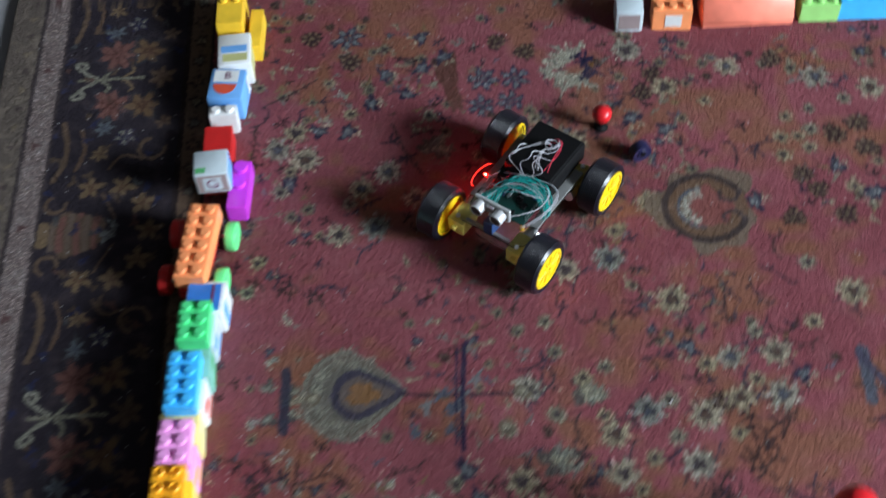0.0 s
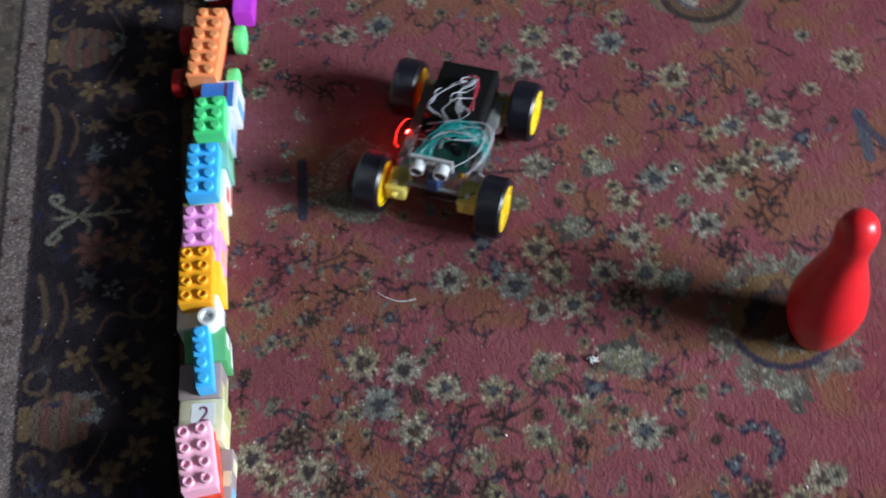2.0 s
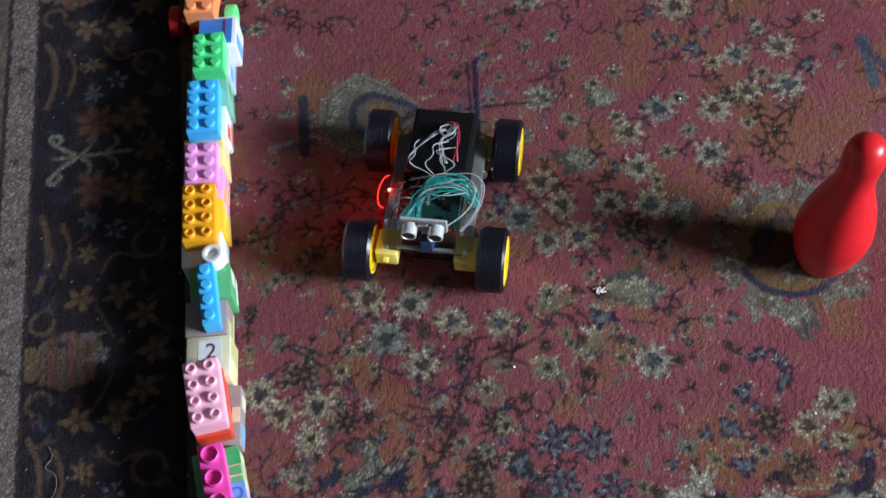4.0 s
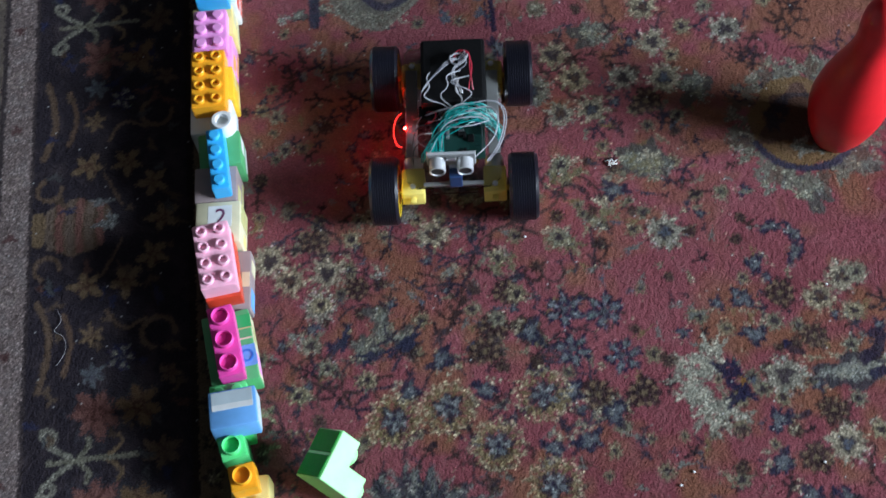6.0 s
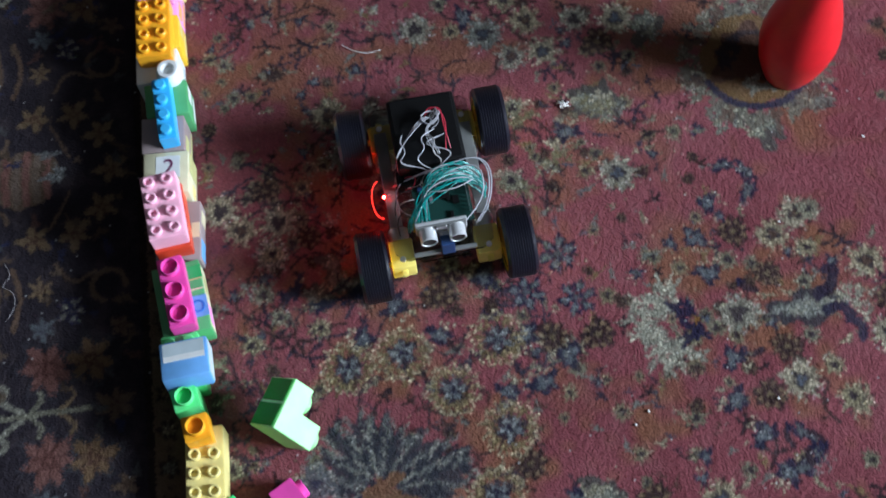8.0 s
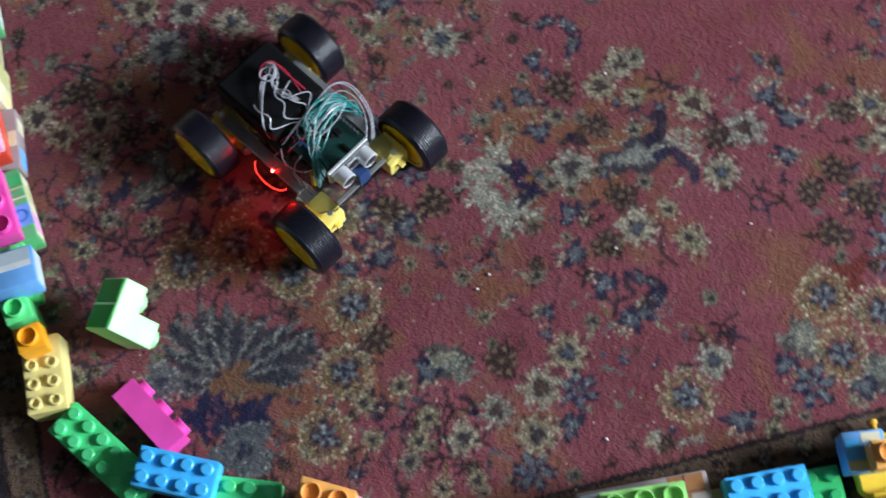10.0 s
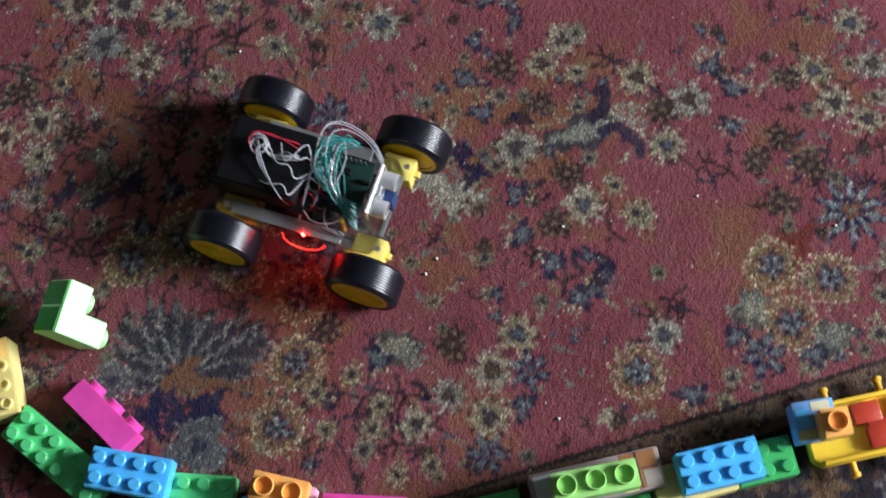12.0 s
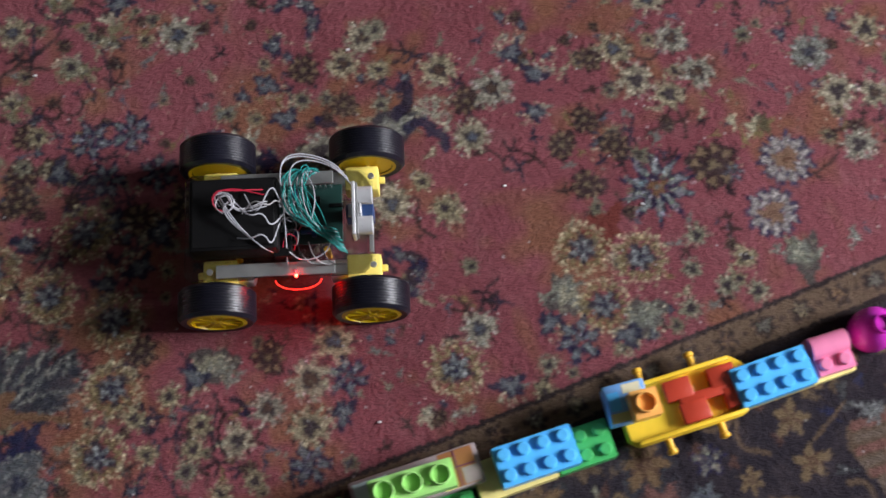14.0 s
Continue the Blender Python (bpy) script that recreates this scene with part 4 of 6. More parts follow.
    # shaggy peonies
    for x, y in ((0.292, -0.150), (0.309, 0.836)):
        for k in range(60):
            a = 1.1 + 0.073 * k
            q = rng.uniform(0.016, 0.043)
            rug.blob(x - 0.004 + q * math.cos(a) * 0.85, y + q * math.sin(a) * 1.05, rng.uniform(0.006, 0.012), 0.0042, a + rng.normal(0, 0.4), [(0.38, 0.36, 0.28), (0.28, 0.275, 0.22), (0.22, 0.215, 0.175)][k % 3], 0.7)
        for dx, dy in ((0.012, 0.008), (0.018, -0.004), (0.012, -0.016), (0.006, 0.018), (0.024, -0.012), (0.016, 0.014)):
            rug.blob(x + dx, y + dy, 0.010, 0.007, rng.random() * 3, NAVY_DYE, 0.7)
        rug.blob(x + 0.022, y + 0.002, 0.004, 0.006, 0, (0.20, 0.10, 0.03), 0.4)
    # leafy corner palmette: pale fronds outlined in navy over navy leaves
    x, y = 0.000, -0.271
    for dx, dy in ((-0.022, -0.014), (-0.010, -0.034), (0.010, -0.040), (-0.034, -0.026), (0.020, -0.030), (0.000, -0.050)):
        rug.blob(x + dx, y + dy, 0.017, 0.011, rng.random() * 3, (0.020, 0.022, 0.055), 0.6)
    for turn, far, wide in ((2.90, 0.044, 0.024), (2.50, 0.056, 0.028), (2.15, 0.064, 0.030), (1.80, 0.066, 0.030), (1.50, 0.060, 0.028), (1.22, 0.054, 0.024), (0.72, 0.058, 0.026), (0.42, 0.072, 0.030), (0.14, 0.074, 0.030), (-0.12, 0.060, 0.024)):
        rug.frond(x + 0.010 * math.cos(turn), y + 0.010 * math.sin(turn), turn, far, wide)
    rug.blob(x + 0.002, y + 0.002, 0.019, 0.014, 0.6, (0.16, 0.085, 0.050), 0.5)
    rug.stroke([(x + 0.012, y - 0.006), (x + 0.040, y - 0.016), (x + 0.060, y - 0.030)], 0.006, (0.15, 0.085, 0.05))
    for cx, cy, r in ((0.001, -0.335, 0.028), (-0.059, -0.254, 0.019)):
        rug.blob(cx, cy, r, r * 0.9, 0, (0.085, 0.092, 0.10), 0.3)
        rug.dots(cx, cy, r * 1.02, 9, 0.0, 0.08, (0.42, 0.41, 0.36), 34)
        rug.dots(cx, cy, r * 0.55, 6, 0.5, 0.10, (0.30, 0.30, 0.28), 14)
        rug.blob(cx, cy, r * 0.32, r * 0.26, 0.3, (0.035, 0.036, 0.058), 0.4)
    # pale leaf with navy scrolls
    x, y = 0.422, -0.151
    rug.blob(x - 0.006, y, 0.034, 0.018, 0.1, (0.045, 0.042, 0.05), 0.35)
    for k in range(34):
        rug.blob(x + rng.normal(-0.004, 0.012), y + rng.normal(0.001, 0.006), 0.008, 0.0035, rng.normal(0.1, 0.5), [(0.20, 0.205, 0.18), (0.27, 0.265, 0.215), (0.16, 0.165, 0.15)][k % 3], 0.6)
    for k in range(16):
        rug.blob(x + 0.048 + rng.normal(0, 0.010), y + rng.normal(0, 0.012), 0.008, 0.003, rng.random() * 3, [(0.36, 0.34, 0.25), (0.24, 0.235, 0.185)][k % 2], 0.6)
    rug.stroke([(x + 0.010, y + 0.010), (x + 0.026, y + 0.018), (x + 0.034, y + 0.036), (x + 0.026, y + 0.036)], 0.011, (0.028, 0.022, 0.040))
    rug.stroke([(x + 0.016, y - 0.006), (x + 0.032, y - 0.002), (x + 0.036, y - 0.012)], 0.010, (0.026, 0.024, 0.048))
    rug.stroke([(x + 0.034, y - 0.018), (x + 0.046, y - 0.024), (x + 0.042, y - 0.038)], 0.009, (0.030, 0.026, 0.050))
    # borders: west and south
    west, south = rug.px < -0.172, rug.py < -0.438
    south &= ~((rug.px < -0.172) & (rug.px - rug.py < 0.268))
    west &= ~south
    for mask, v, place, length, start in ((west, -0.172 - rug.px, lambda u, v: (-0.210 - v, u), 1.9, -0.405), (south, -0.438 - rug.py, lambda u, v: (u, -0.475 - v), 1.6, -0.30)):
        wide = mask & (v > 0.038)
        rug.band(mask, (0.098, 0.068, 0.047))
        rug.band(wide, (0.020, 0.017, 0.023))
        border_motifs(rug, place, length, start)
        for k in range(int((length - start) / 0.037)):
            u = start + 0.037 * k
            rug.flower(*place(u, -0.019), 0.0130, 6, (0.030, 0.022, 0.022), (0.030, 0.022, 0.022), depth=0.2)
            rug.flower(*place(u, -0.019), 0.0078, 6, [(0.17, 0.14, 0.09), (0.16, 0.10, 0.06), (0.13, 0.125, 0.10)][k % 3], DARK_DYE)
            rug.blob(*place(u + 0.018, -0.019), 0.004, 0.003, 0, (0.05, 0.034, 0.03), 0.4)
        rug.band(mask & (v < 0.0045), (0.026, 0.019, 0.020))
        rug.band(mask & (abs(v - 0.036) < 0.0035), (0.020, 0.015, 0.016))
    rug.band(rug.px < -0.376, (0.15, 0.118, 0.112))
    rug.band(rug.px < -0.411, (0.085, 0.070, 0.060))
    rug.band((abs(rug.px + 0.376) < 0.002) | (abs(rug.px + 0.411) < 0.003), (0.035, 0.028, 0.030))
    mottle = rug.noise(0.008)
    rug.lay(everywhere, (rug.px < -0.378) * (rug.px > -0.409) * np.clip(mottle * 1.6 - 0.7, 0, 0.7), (0.20, 0.17, 0.165))
    rug.lay(everywhere, (rug.px < -0.414) * np.clip(mottle * 2 - 1.0, 0, 0.8), (0.15, 0.125, 0.10))
    for k in range(20):
        y = -0.695 + 0.132 * k
        rug.blob(-0.396, y, 0.0065, 0.006, 0, (0.065, 0.034, 0.034), 0.5)
        rug.ring(-0.396, y + 0.066, 0.009, 0.003, (0.19, 0.155, 0.14), 4)
        for q in range(4):
            rug.blob(-0.427, y + 0.033 * q, 0.007, 0.005, rng.random() * 3, [(0.055, 0.042, 0.04), (0.13, 0.105, 0.075)][q % 2], 0.5)
    rug.dye *= np.where(west | south, 1.12, 0.835)[..., None]
    # uneven tone of the pale wool, the tufts' highlights painted in as brighter knots
    pale = rug.dye.mean(axis=-1) > 0.125
    rug.dye *= np.where(pale, 0.55 + 0.75 * rng.random(rug.x.shape) ** 1.5 + 1.0 * (rng.random(rug.x.shape) > 0.93), 1.0)[..., None]
    # scattered single knots dyed brighter, painted sparkle of the wool
    flecks = rng.random(rug.x.shape) > 0.9992
    rug.dye[flecks] = rug.dye[flecks] * 0.4 + 0.30
    return rug


def build_rug():
    rug = dye_rug()
    ny, nx = rug.x.shape
    pile = 0.0006 * rug.noise(0.03) + 0.0005 * rng.random(rug.x.shape)
    top = np.stack([rug.x, rug.y, pile - 0.0008], -1).reshape(-1, 3)
    rim = np.concatenate([np.arange(nx), np.arange(1, ny) * nx + nx - 1, (ny - 1) * nx + np.arange(nx - 2, -1, -1), np.arange(ny - 2, 0, -1) * nx])
    low = top[rim] * (1, 1, 0) + (0, 0, -0.0085)
    k = np.arange((ny - 1) * (nx - 1))
    a = (k // (nx - 1)) * nx + k % (nx - 1)
    quads = np.stack([a, a + 1, a + nx + 1, a + nx], -1)
    j = np.arange(len(rim))
    nxt = (j + 1) % len(rim)
    skirt = np.stack([ny * nx + j, ny * nx + nxt, rim[nxt], rim[j]], -1)
    faces = np.concatenate([quads, skirt]).astype(np.int32)
    verts = np.concatenate([top, low]).astype(np.float32)
    me = bpy.data.meshes.new("rug")
    me.vertices.add(len(verts))
    me.vertices.foreach_set("co", verts.ravel())
    me.loops.add(faces.size)
    me.loops.foreach_set("vertex_index", faces.ravel())
    me.polygons.add(len(faces))
    me.polygons.foreach_set("loop_start", np.arange(0, faces.size, 4, dtype=np.int32))
    me.update(calc_edges=True)
    colour = np.ones((len(verts), 4), np.float32)
    colour[: ny * nx, :3] = rug.dye.reshape(-1, 3)
    colour[ny * nx:, :3] = (0.08, 0.05, 0.04)
    layer = me.attributes.new("dye", "FLOAT_COLOR", "POINT")
    layer.data.foreach_set("color", colour.ravel())
    me.materials.append(RUG)
    tagged(new("rug", me), "worn red wool rug with floral pattern and dark border", "rug")


build_rug()


# ---- toy building blocks ----
PITCH, STUD_R, STUD_H = 0.0175, 0.0056, 0.0045
studs = {}


def stud_mesh(mat, big, hollow):
    """One stud, shared by all studs of its colour and size; hollow ones are tubes."""
    key = (mat.name, big, hollow)
    if key not in studs:
        r, h = (0.0088, 0.006) if big else (STUD_R, STUD_H)
        if hollow:
            w = 0.0014 if big else 0.0022
            prof = [(r, 0), (r, h - 0.0006), (r - 0.0005, h), (r - w + 0.0004, h), (r - w, h - 0.0006), (r - w, 0.0006), (0, 0.0006)]
        else:
            prof = [(r, 0), (r, h - 0.0008), (r - 0.0009, h), (0, h)]
        bm = lathe(prof, 20 if big else 16)
        me = bpy.data.meshes.new("stud")
        bm.to_mesh(me)
        bm.free()
        me.materials.append(mat)
        me.shade_smooth()
        me.set_sharp_from_angle(angle=radians(35))
        studs[key] = me
    return studs[key]


def shell(x, y, z):
    """A block's body from z 0 up, bevelled, open and hollow underneath."""
    bm = bmesh.new()
    bmesh.ops.create_cube(bm, size=1.0)
    bmesh.ops.scale(bm, vec=(x, y, z), verts=bm.verts)
    bmesh.ops.translate(bm, vec=(0, 0, z / 2), verts=bm.verts)
    bm.normal_update()
    low = [f for f in bm.faces if f.normal.z < -0.9]
    edges = [e for e in bm.edges if not all(v.co.z < 1e-6 for v in e.verts)]
    bmesh.ops.inset_region(bm, faces=low, thickness=0.0016)
    inner = bmesh.ops.extrude_face_region(bm, geom=low)["geom"]
    bmesh.ops.translate(bm, vec=(0, 0, z - 0.0022), verts=[v for v in inner if isinstance(v, bmesh.types.BMVert)])
    bmesh.ops.delete(bm, geom=[f for f in low if f.is_valid], context="FACES_ONLY")
    bmesh.ops.bevel(bm, geom=[e for e in edges if e.is_valid], offset=0.0009, segments=2, affect="EDGES")
    return bm


def block(label, m, along, across, height, mat, big=False, hollow=False, bare=(), group="blocks of the toy wall"):
    """A stud block: along x across studs, base at the pose m."""
    p = 0.0243 if big else PITCH
    top = thing("toy_block", m, label, "toy block", group)
    part("body", shell(along * p - 0.0003, across * p - 0.0003, height), mat, top, smooth=True)
    me = stud_mesh(mat, big, hollow)
    for i in range(along):
        for j in range(across):
            if (i, j) not in bare:
                shared("stud", me, top, pose((i - (along - 1) / 2) * p, (j - (across - 1) / 2) * p, height - 0.0002))
    return top


def cube(label, m, x, y, z, mat, prints=()):
    """A picture cube: a rounded body and flat printed fields on it (name, size, place, material)."""
    top = thing("picture_cube", m, label, "toy cube", "picture cubes of the toy wall")
    part("body", box(x, y, z, (0, 0, z / 2), 0.0018), mat, top, smooth=True)
    for name, size, at, ink in prints:
        part(name, box(*size, at, 0.0001, 1), ink, top)
    return top


def course(y0, y1, x0, x1):
    """The lower course of picture cubes from y0 down to y1."""
    sides = [(GREY_PRINT, BLUE_PRINT), (TEAL_PRINT, GREEN_PRINT), (CARD, RED_PRINT), (PALE, CREAM_PRINT), (ORCHID, APRICOT), (YELLOW, PALE), (CARD, GREY_PRINT), (GREEN_PRINT, CARD), (TAUPE_PRINT, OLIVE_PRINT)]
    inward = (0.0, -0.002, -0.004, -0.007, -0.008, -0.007, -0.009, 0.0, -0.004)
    n = 9
    step = (y1 - y0) / n
    for i in range(n):
        y = y0 + (i + 0.5) * step
        x = x0 + (x1 - x0) * i / (n - 1) + inward[i]
        a, b = sides[i]
        w = abs(step) - 0.0006
        prints = [("print", (0.0006, w * 0.42, 0.014), (0.0216, w * (0.2 if i % 2 else -0.2), 0.026), b), ("print", (0.0006, w * 0.7, 0.006), (0.0216, 0, 0.008), b)]
        cube("worn picture cube with printed sides under the blocks", pose(x, y, 0, 0, 0, (-2, 1.5, -1, 2)[i % 4]), 0.043, w, 0.0398, a, prints)


def toy_wall():
    S = "stud block standing on the picture cubes"
    # far end
    block("yellow stud block beside a taller yellow piece", pose(-0.145, 0.942, 0, 0, 0, 90), 4, 2, 0.048, YELLOW, bare=((0, 0), (0, 1), (1, 0), (1, 1)))
    block("narrow yellow block at the wall's foot", pose(-0.1125, 0.917, 0, 0, 0, 88), 4, 1, 0.028, YELLOW, bare=((0, 0), (1, 0), (2, 0), (3, 0)))
    cube("white picture cube with a blue and yellow scene", pose(-0.137, 0.868, 0, 0, 0, 3), 0.043, 0.056, 0.040, CARD,
         [("print", (0.034, 0.012, 0.0006), (0, 0.000, 0.040), BLUE_PRINT), ("print", (0.032, 0.013, 0.0006), (0.001, -0.0155, 0.040), OLIVE_PRINT), ("print", (0.0006, 0.05, 0.03), (0.0216, 0, 0.02), OLIVE_PRINT)])
    b = cube("blue picture cube with a red melon slice and letter", pose(-0.144, 0.807, 0, 0, 0, -6), 0.045, 0.052, 0.040, BLUE_PRINT,
             [("print", (0.032, 0.020, 0.0006), (-0.002, 0.013, 0.040), CARD), ("print", (0.0006, 0.008, 0.03), (0.0226, 0.018, 0.02), CARD)])
    half = [(0.015 * math.cos(a), 0.017 * math.sin(a)) for a in (math.pi + math.pi * k / 14 for k in range(15))]
    part("melon_print", prism(half, 0.0007, 0), RED_PRINT, b, m=pose(-0.002, -0.001, 0.0398))
    lettering("B", 0.017, PLUM_PRINT, b, pose(0.000, 0.013, 0.0404))
    block("small white stud block with a dark print", pose(-0.148, 0.765, 0, 0, 0, 2), 2, 1, 0.036, CARD)
    block("smooth red block lying under a picture cube", pose(-0.153, 0.701, 0, 0, 0, 90), 5, 2, 0.030, RED, bare=[(i, j) for i in range(5) for j in range(2)])
    g = cube("pale grey picture cube with a letter on its side", pose(-0.152, 0.656, 0.030, 0, 0, 3), 0.041, 0.038, 0.036, GREY_PRINT,
             [("print", (0.0006, 0.034, 0.032), (0.0206, 0, 0.018), BLUE_PRINT), ("print", (0.036, 0.0006, 0.03), (0, -0.0191, 0.018), TAUPE_PRINT), ("print", (0.012, 0.008, 0.0006), (-0.012, -0.012, 0.036), GREEN_PRINT)])
    part("print", box(0.022, 0.0006, 0.022, (0, -0.0196, 0.018), 0), GREY_PRINT, g)
    lettering("G", 0.022, PLUM_PRINT, g, pose(0, -0.0200, 0.018, 90, 0, 0))
    p = block("glossy purple block leaning at the wall's foot", pose(-0.124, 0.652, 0, 0, 0, 86), 3, 1, 0.026, PURPLE, big=True, bare=((0, 0),))
    p["group"] = "blocks of the toy wall"
    truck()
    cube("blue and white picture cube with a dark line", pose(-0.152, 0.4775, 0, 0, 0, -4), 0.044, 0.043, 0.042, CARD,
         [("print", (0.038, 0.036, 0.0006), (-0.002, 0, 0.042), DEEP_BLUE), ("print", (0.003, 0.034, 0.0006), (0.008, 0.0, 0.0424), PLUM_PRINT), ("print", (0.0006, 0.016, 0.036), (0.0221, -0.008, 0.021), BLUE_PRINT)])
    course(0.455, 0.090, -0.161, -0.170)
    # upper course
    block("green " + S, pose(-0.160, 0.436, 0.040, 0, 0, 88), 3, 2, 0.020, GREEN)
    block("sky blue " + S, pose(-0.168, 0.362, 0.040, 0, 0, 88), 4, 2, 0.020, BLUE)
    block("orchid pink " + S, pose(-0.172, 0.2895, 0.040, 0, 0, 89), 3, 2, 0.0165, ORCHID)
    block("amber yellow block with hollow studs on the picture cubes", pose(-0.175, 0.2255, 0.040, 0, 0, 89), 4, 2, 0.020, GOLD, hollow=True)
    part("white_arch", lathe([(0.0, 0), (0.013, 0), (0.013, 0.012), (0.010, 0.016), (0.007, 0.016), (0.006, 0.010), (0, 0.010)], 20), CARD, thing("toy_ring", pose(-0.163, 0.176, 0.040), "small white ring piece between two blocks", "toy piece"), smooth=True)
    block("narrow sky blue block on the picture cubes", pose(-0.168, 0.128, 0.040, 0, 0, 94), 4, 1, 0.020, BLUE)
    q = cube("cream picture cube with a purple numeral", pose(-0.173, 0.0665, 0, 0, 0, -3), 0.045, 0.046, 0.040, CREAM_PRINT,
             [("print", (0.0006, 0.02, 0.032), (0.0226, 0.011, 0.02), OLIVE_PRINT), ("print", (0.0006, 0.012, 0.012), (0.0226, -0.012, 0.014), PALE), ("print", (0.024, 0.024, 0.0006), (0.002, 0.006, 0.040), CARD)])
    lettering("2", 0.024, PLUM_PRINT, q, pose(0.003, 0.005, 0.0404))
    cube("brown and orange picture board under two blocks", pose(-0.167, 0.008, 0, 0, 0, -3), 0.044, 0.064, 0.0245, TAUPE_PRINT,
         [("print", (0.0006, 0.02, 0.018), (0.0221, -0.018, 0.012), BLUE_PRINT), ("print", (0.0006, 0.014, 0.018), (0.0221, 0.016, 0.012), CREAM_PRINT), ("print", (0.008, 0.016, 0.0006), (0.017, 0.0, 0.0246), CREAM_PRINT)])
    block("red block under a pink one", pose(-0.172, 0.0145, 0.0252, 0, 0, 95), 4, 2, 0.0195, RED_BLOCK, bare=[(i, j) for i in range(4) for j in range(2)])
    block("light pink block on top of a red one", pose(-0.173, 0.0175, 0.0450, 0, 0, 96), 4, 2, 0.020, PINK, hollow=True)
    pc = cube("green and blue picture cube with a purple sign", pose(-0.1670, -0.066, 0, 0, 0, 7), 0.046, 0.074, 0.0298, GREEN_PRINT,
              [("print", (0.020, 0.022, 0.0006), (0.014, -0.012, 0.030), BLUE_PRINT), ("print", (0.022, 0.0016, 0.0006), (0.012, 0.006, 0.030), CREAM_PRINT), ("print", (0.022, 0.0014, 0.0006), (0.012, 0.0165, 0.0304), OLIVE_PRINT), ("print", (0.0006, 0.066, 0.022), (0.0231, 0, 0.015), CREAM_PRINT),
               ("print", (0.0006, 0.02, 0.016), (0.0234, -0.018, 0.016), ORCHID), ("print", (0.0006, 0.018, 0.012), (0.0234, 0.014, 0.014), OLIVE_PRINT), ("print", (0.020, 0.014, 0.0006), (0.014, 0.024, 0.030), LEAF)])
    part("print", lathe([(0.0065, 0), (0.0065, 0.0004), (0.0045, 0.0004), (0.0045, 0)], 20), DEEP_BLUE, pc, m=pose(0.015, -0.012, 0.0303))
    block("magenta block with three wide hollow studs", pose(-0.168, -0.066, 0.0302, 0, 0, 98), 3, 1, 0.0185, MAGENTA, big=True, hollow=True)
    block("mint green block under a blue picture cube", pose(-0.168, -0.130, 0, 0, 0, 94), 3, 2, 0.034, MINT, bare=((0, 0), (0, 1), (1, 0), (1, 1)))
    cube("blue picture cube with a pale sky print", pose(-0.161, -0.1405, 0.0342, -8, 0, 4), 0.044, 0.039, 0.024, BLUE_PRINT,
         [("print", (0.038, 0.013, 0.0006), (0, 0.011, 0.024), GREY_PRINT), ("print", (0.038, 0.006, 0.0006), (0, 0.0015, 0.024), CARD), ("print", (0.0006, 0.034, 0.019), (0.0221, 0, 0.012), GREY_PRINT)])
    block("mint green one-stud block beside a pale yellow one", pose(-0.166, -0.1690, 0, 0, 0, 12), 1, 1, 0.042, MINT, big=True, hollow=True)
    block("pale yellow stud block on the rug", pose(-0.154, -0.2290, 0, 0, 0, 88), 4, 2, 0.028, PALE, hollow=True, bare=((3, 0), (3, 1)))
    block("apricot one-stud block on a pale yellow one", pose(-0.156, -0.2010, 0.0282, 0, 0, 8), 1, 1, 0.0215, GOLD, big=True, hollow=True)
    # the bend and the south run
    block("green stud block lying aslant on the rug", pose(-0.116, -0.311, 0, 0, 0, -55), 6, 2, 0.020, GREEN)
    block("dark green stud block under a blue one", pose(-0.018, -0.3745, 0, 0, 0, -21), 5, 2, 0.020, GREEN)
    block("sky blue stud block bridging two green ones", pose(-0.055, -0.348, 0.0205, 0, 0, -27), 4, 2, 0.020, BLUE)
    d = thing("toy_dome", pose(0.0325, -0.4085, 0), "round blue dome piece beside a pink block", "toy piece", "blocks of the toy wall")
    part("dome", lathe([(0.0, 0), (0.017, 0), (0.017, 0.012), (0.0155, 0.021), (0.0115, 0.027), (0.006, 0.030), (0.0022, 0.031), (0.0016, 0.029), (0, 0.029)], 28), BLUE, d, smooth=True)
    block("pink stud block under an apricot one", pose(0.070, -0.411, 0, 0, 0, -28), 2, 2, 0.020, PINK)
    block("apricot block with two wide hollow studs", pose(0.064, -0.400, 0.0245, 0, 0, -30), 2, 1, 0.019, APRICOT, big=True, hollow=True)
    block("magenta block with three wide hollow studs on the rug", pose(0.128, -0.435, 0, 0, 0, -20), 3, 1, 0.030, MAGENTA, big=True, hollow=True)
    f = cube("plum picture cube with a pink card", pose(0.184, -0.470, 0, 0, 0, 6), 0.034, 0.040, 0.030, TAUPE_PRINT,
             [("print", (0.028, 0.034, 0.0006), (0, 0, 0.030), PINK), ("print", (0.023, 0.028, 0.0006), (0, -0.001, 0.0304), CARD)])
    part("print", lathe([(0.006, 0), (0.006, 0.0004), (0.0045, 0.0004), (0.0045, 0)], 18), OLIVE_PRINT, f, m=pose(0.002, -0.002, 0.0306))
    block("dark green stud block on the rug", pose(0.230, -0.470, 0, 0, 0, -4), 3, 2, 0.020, LEAF)
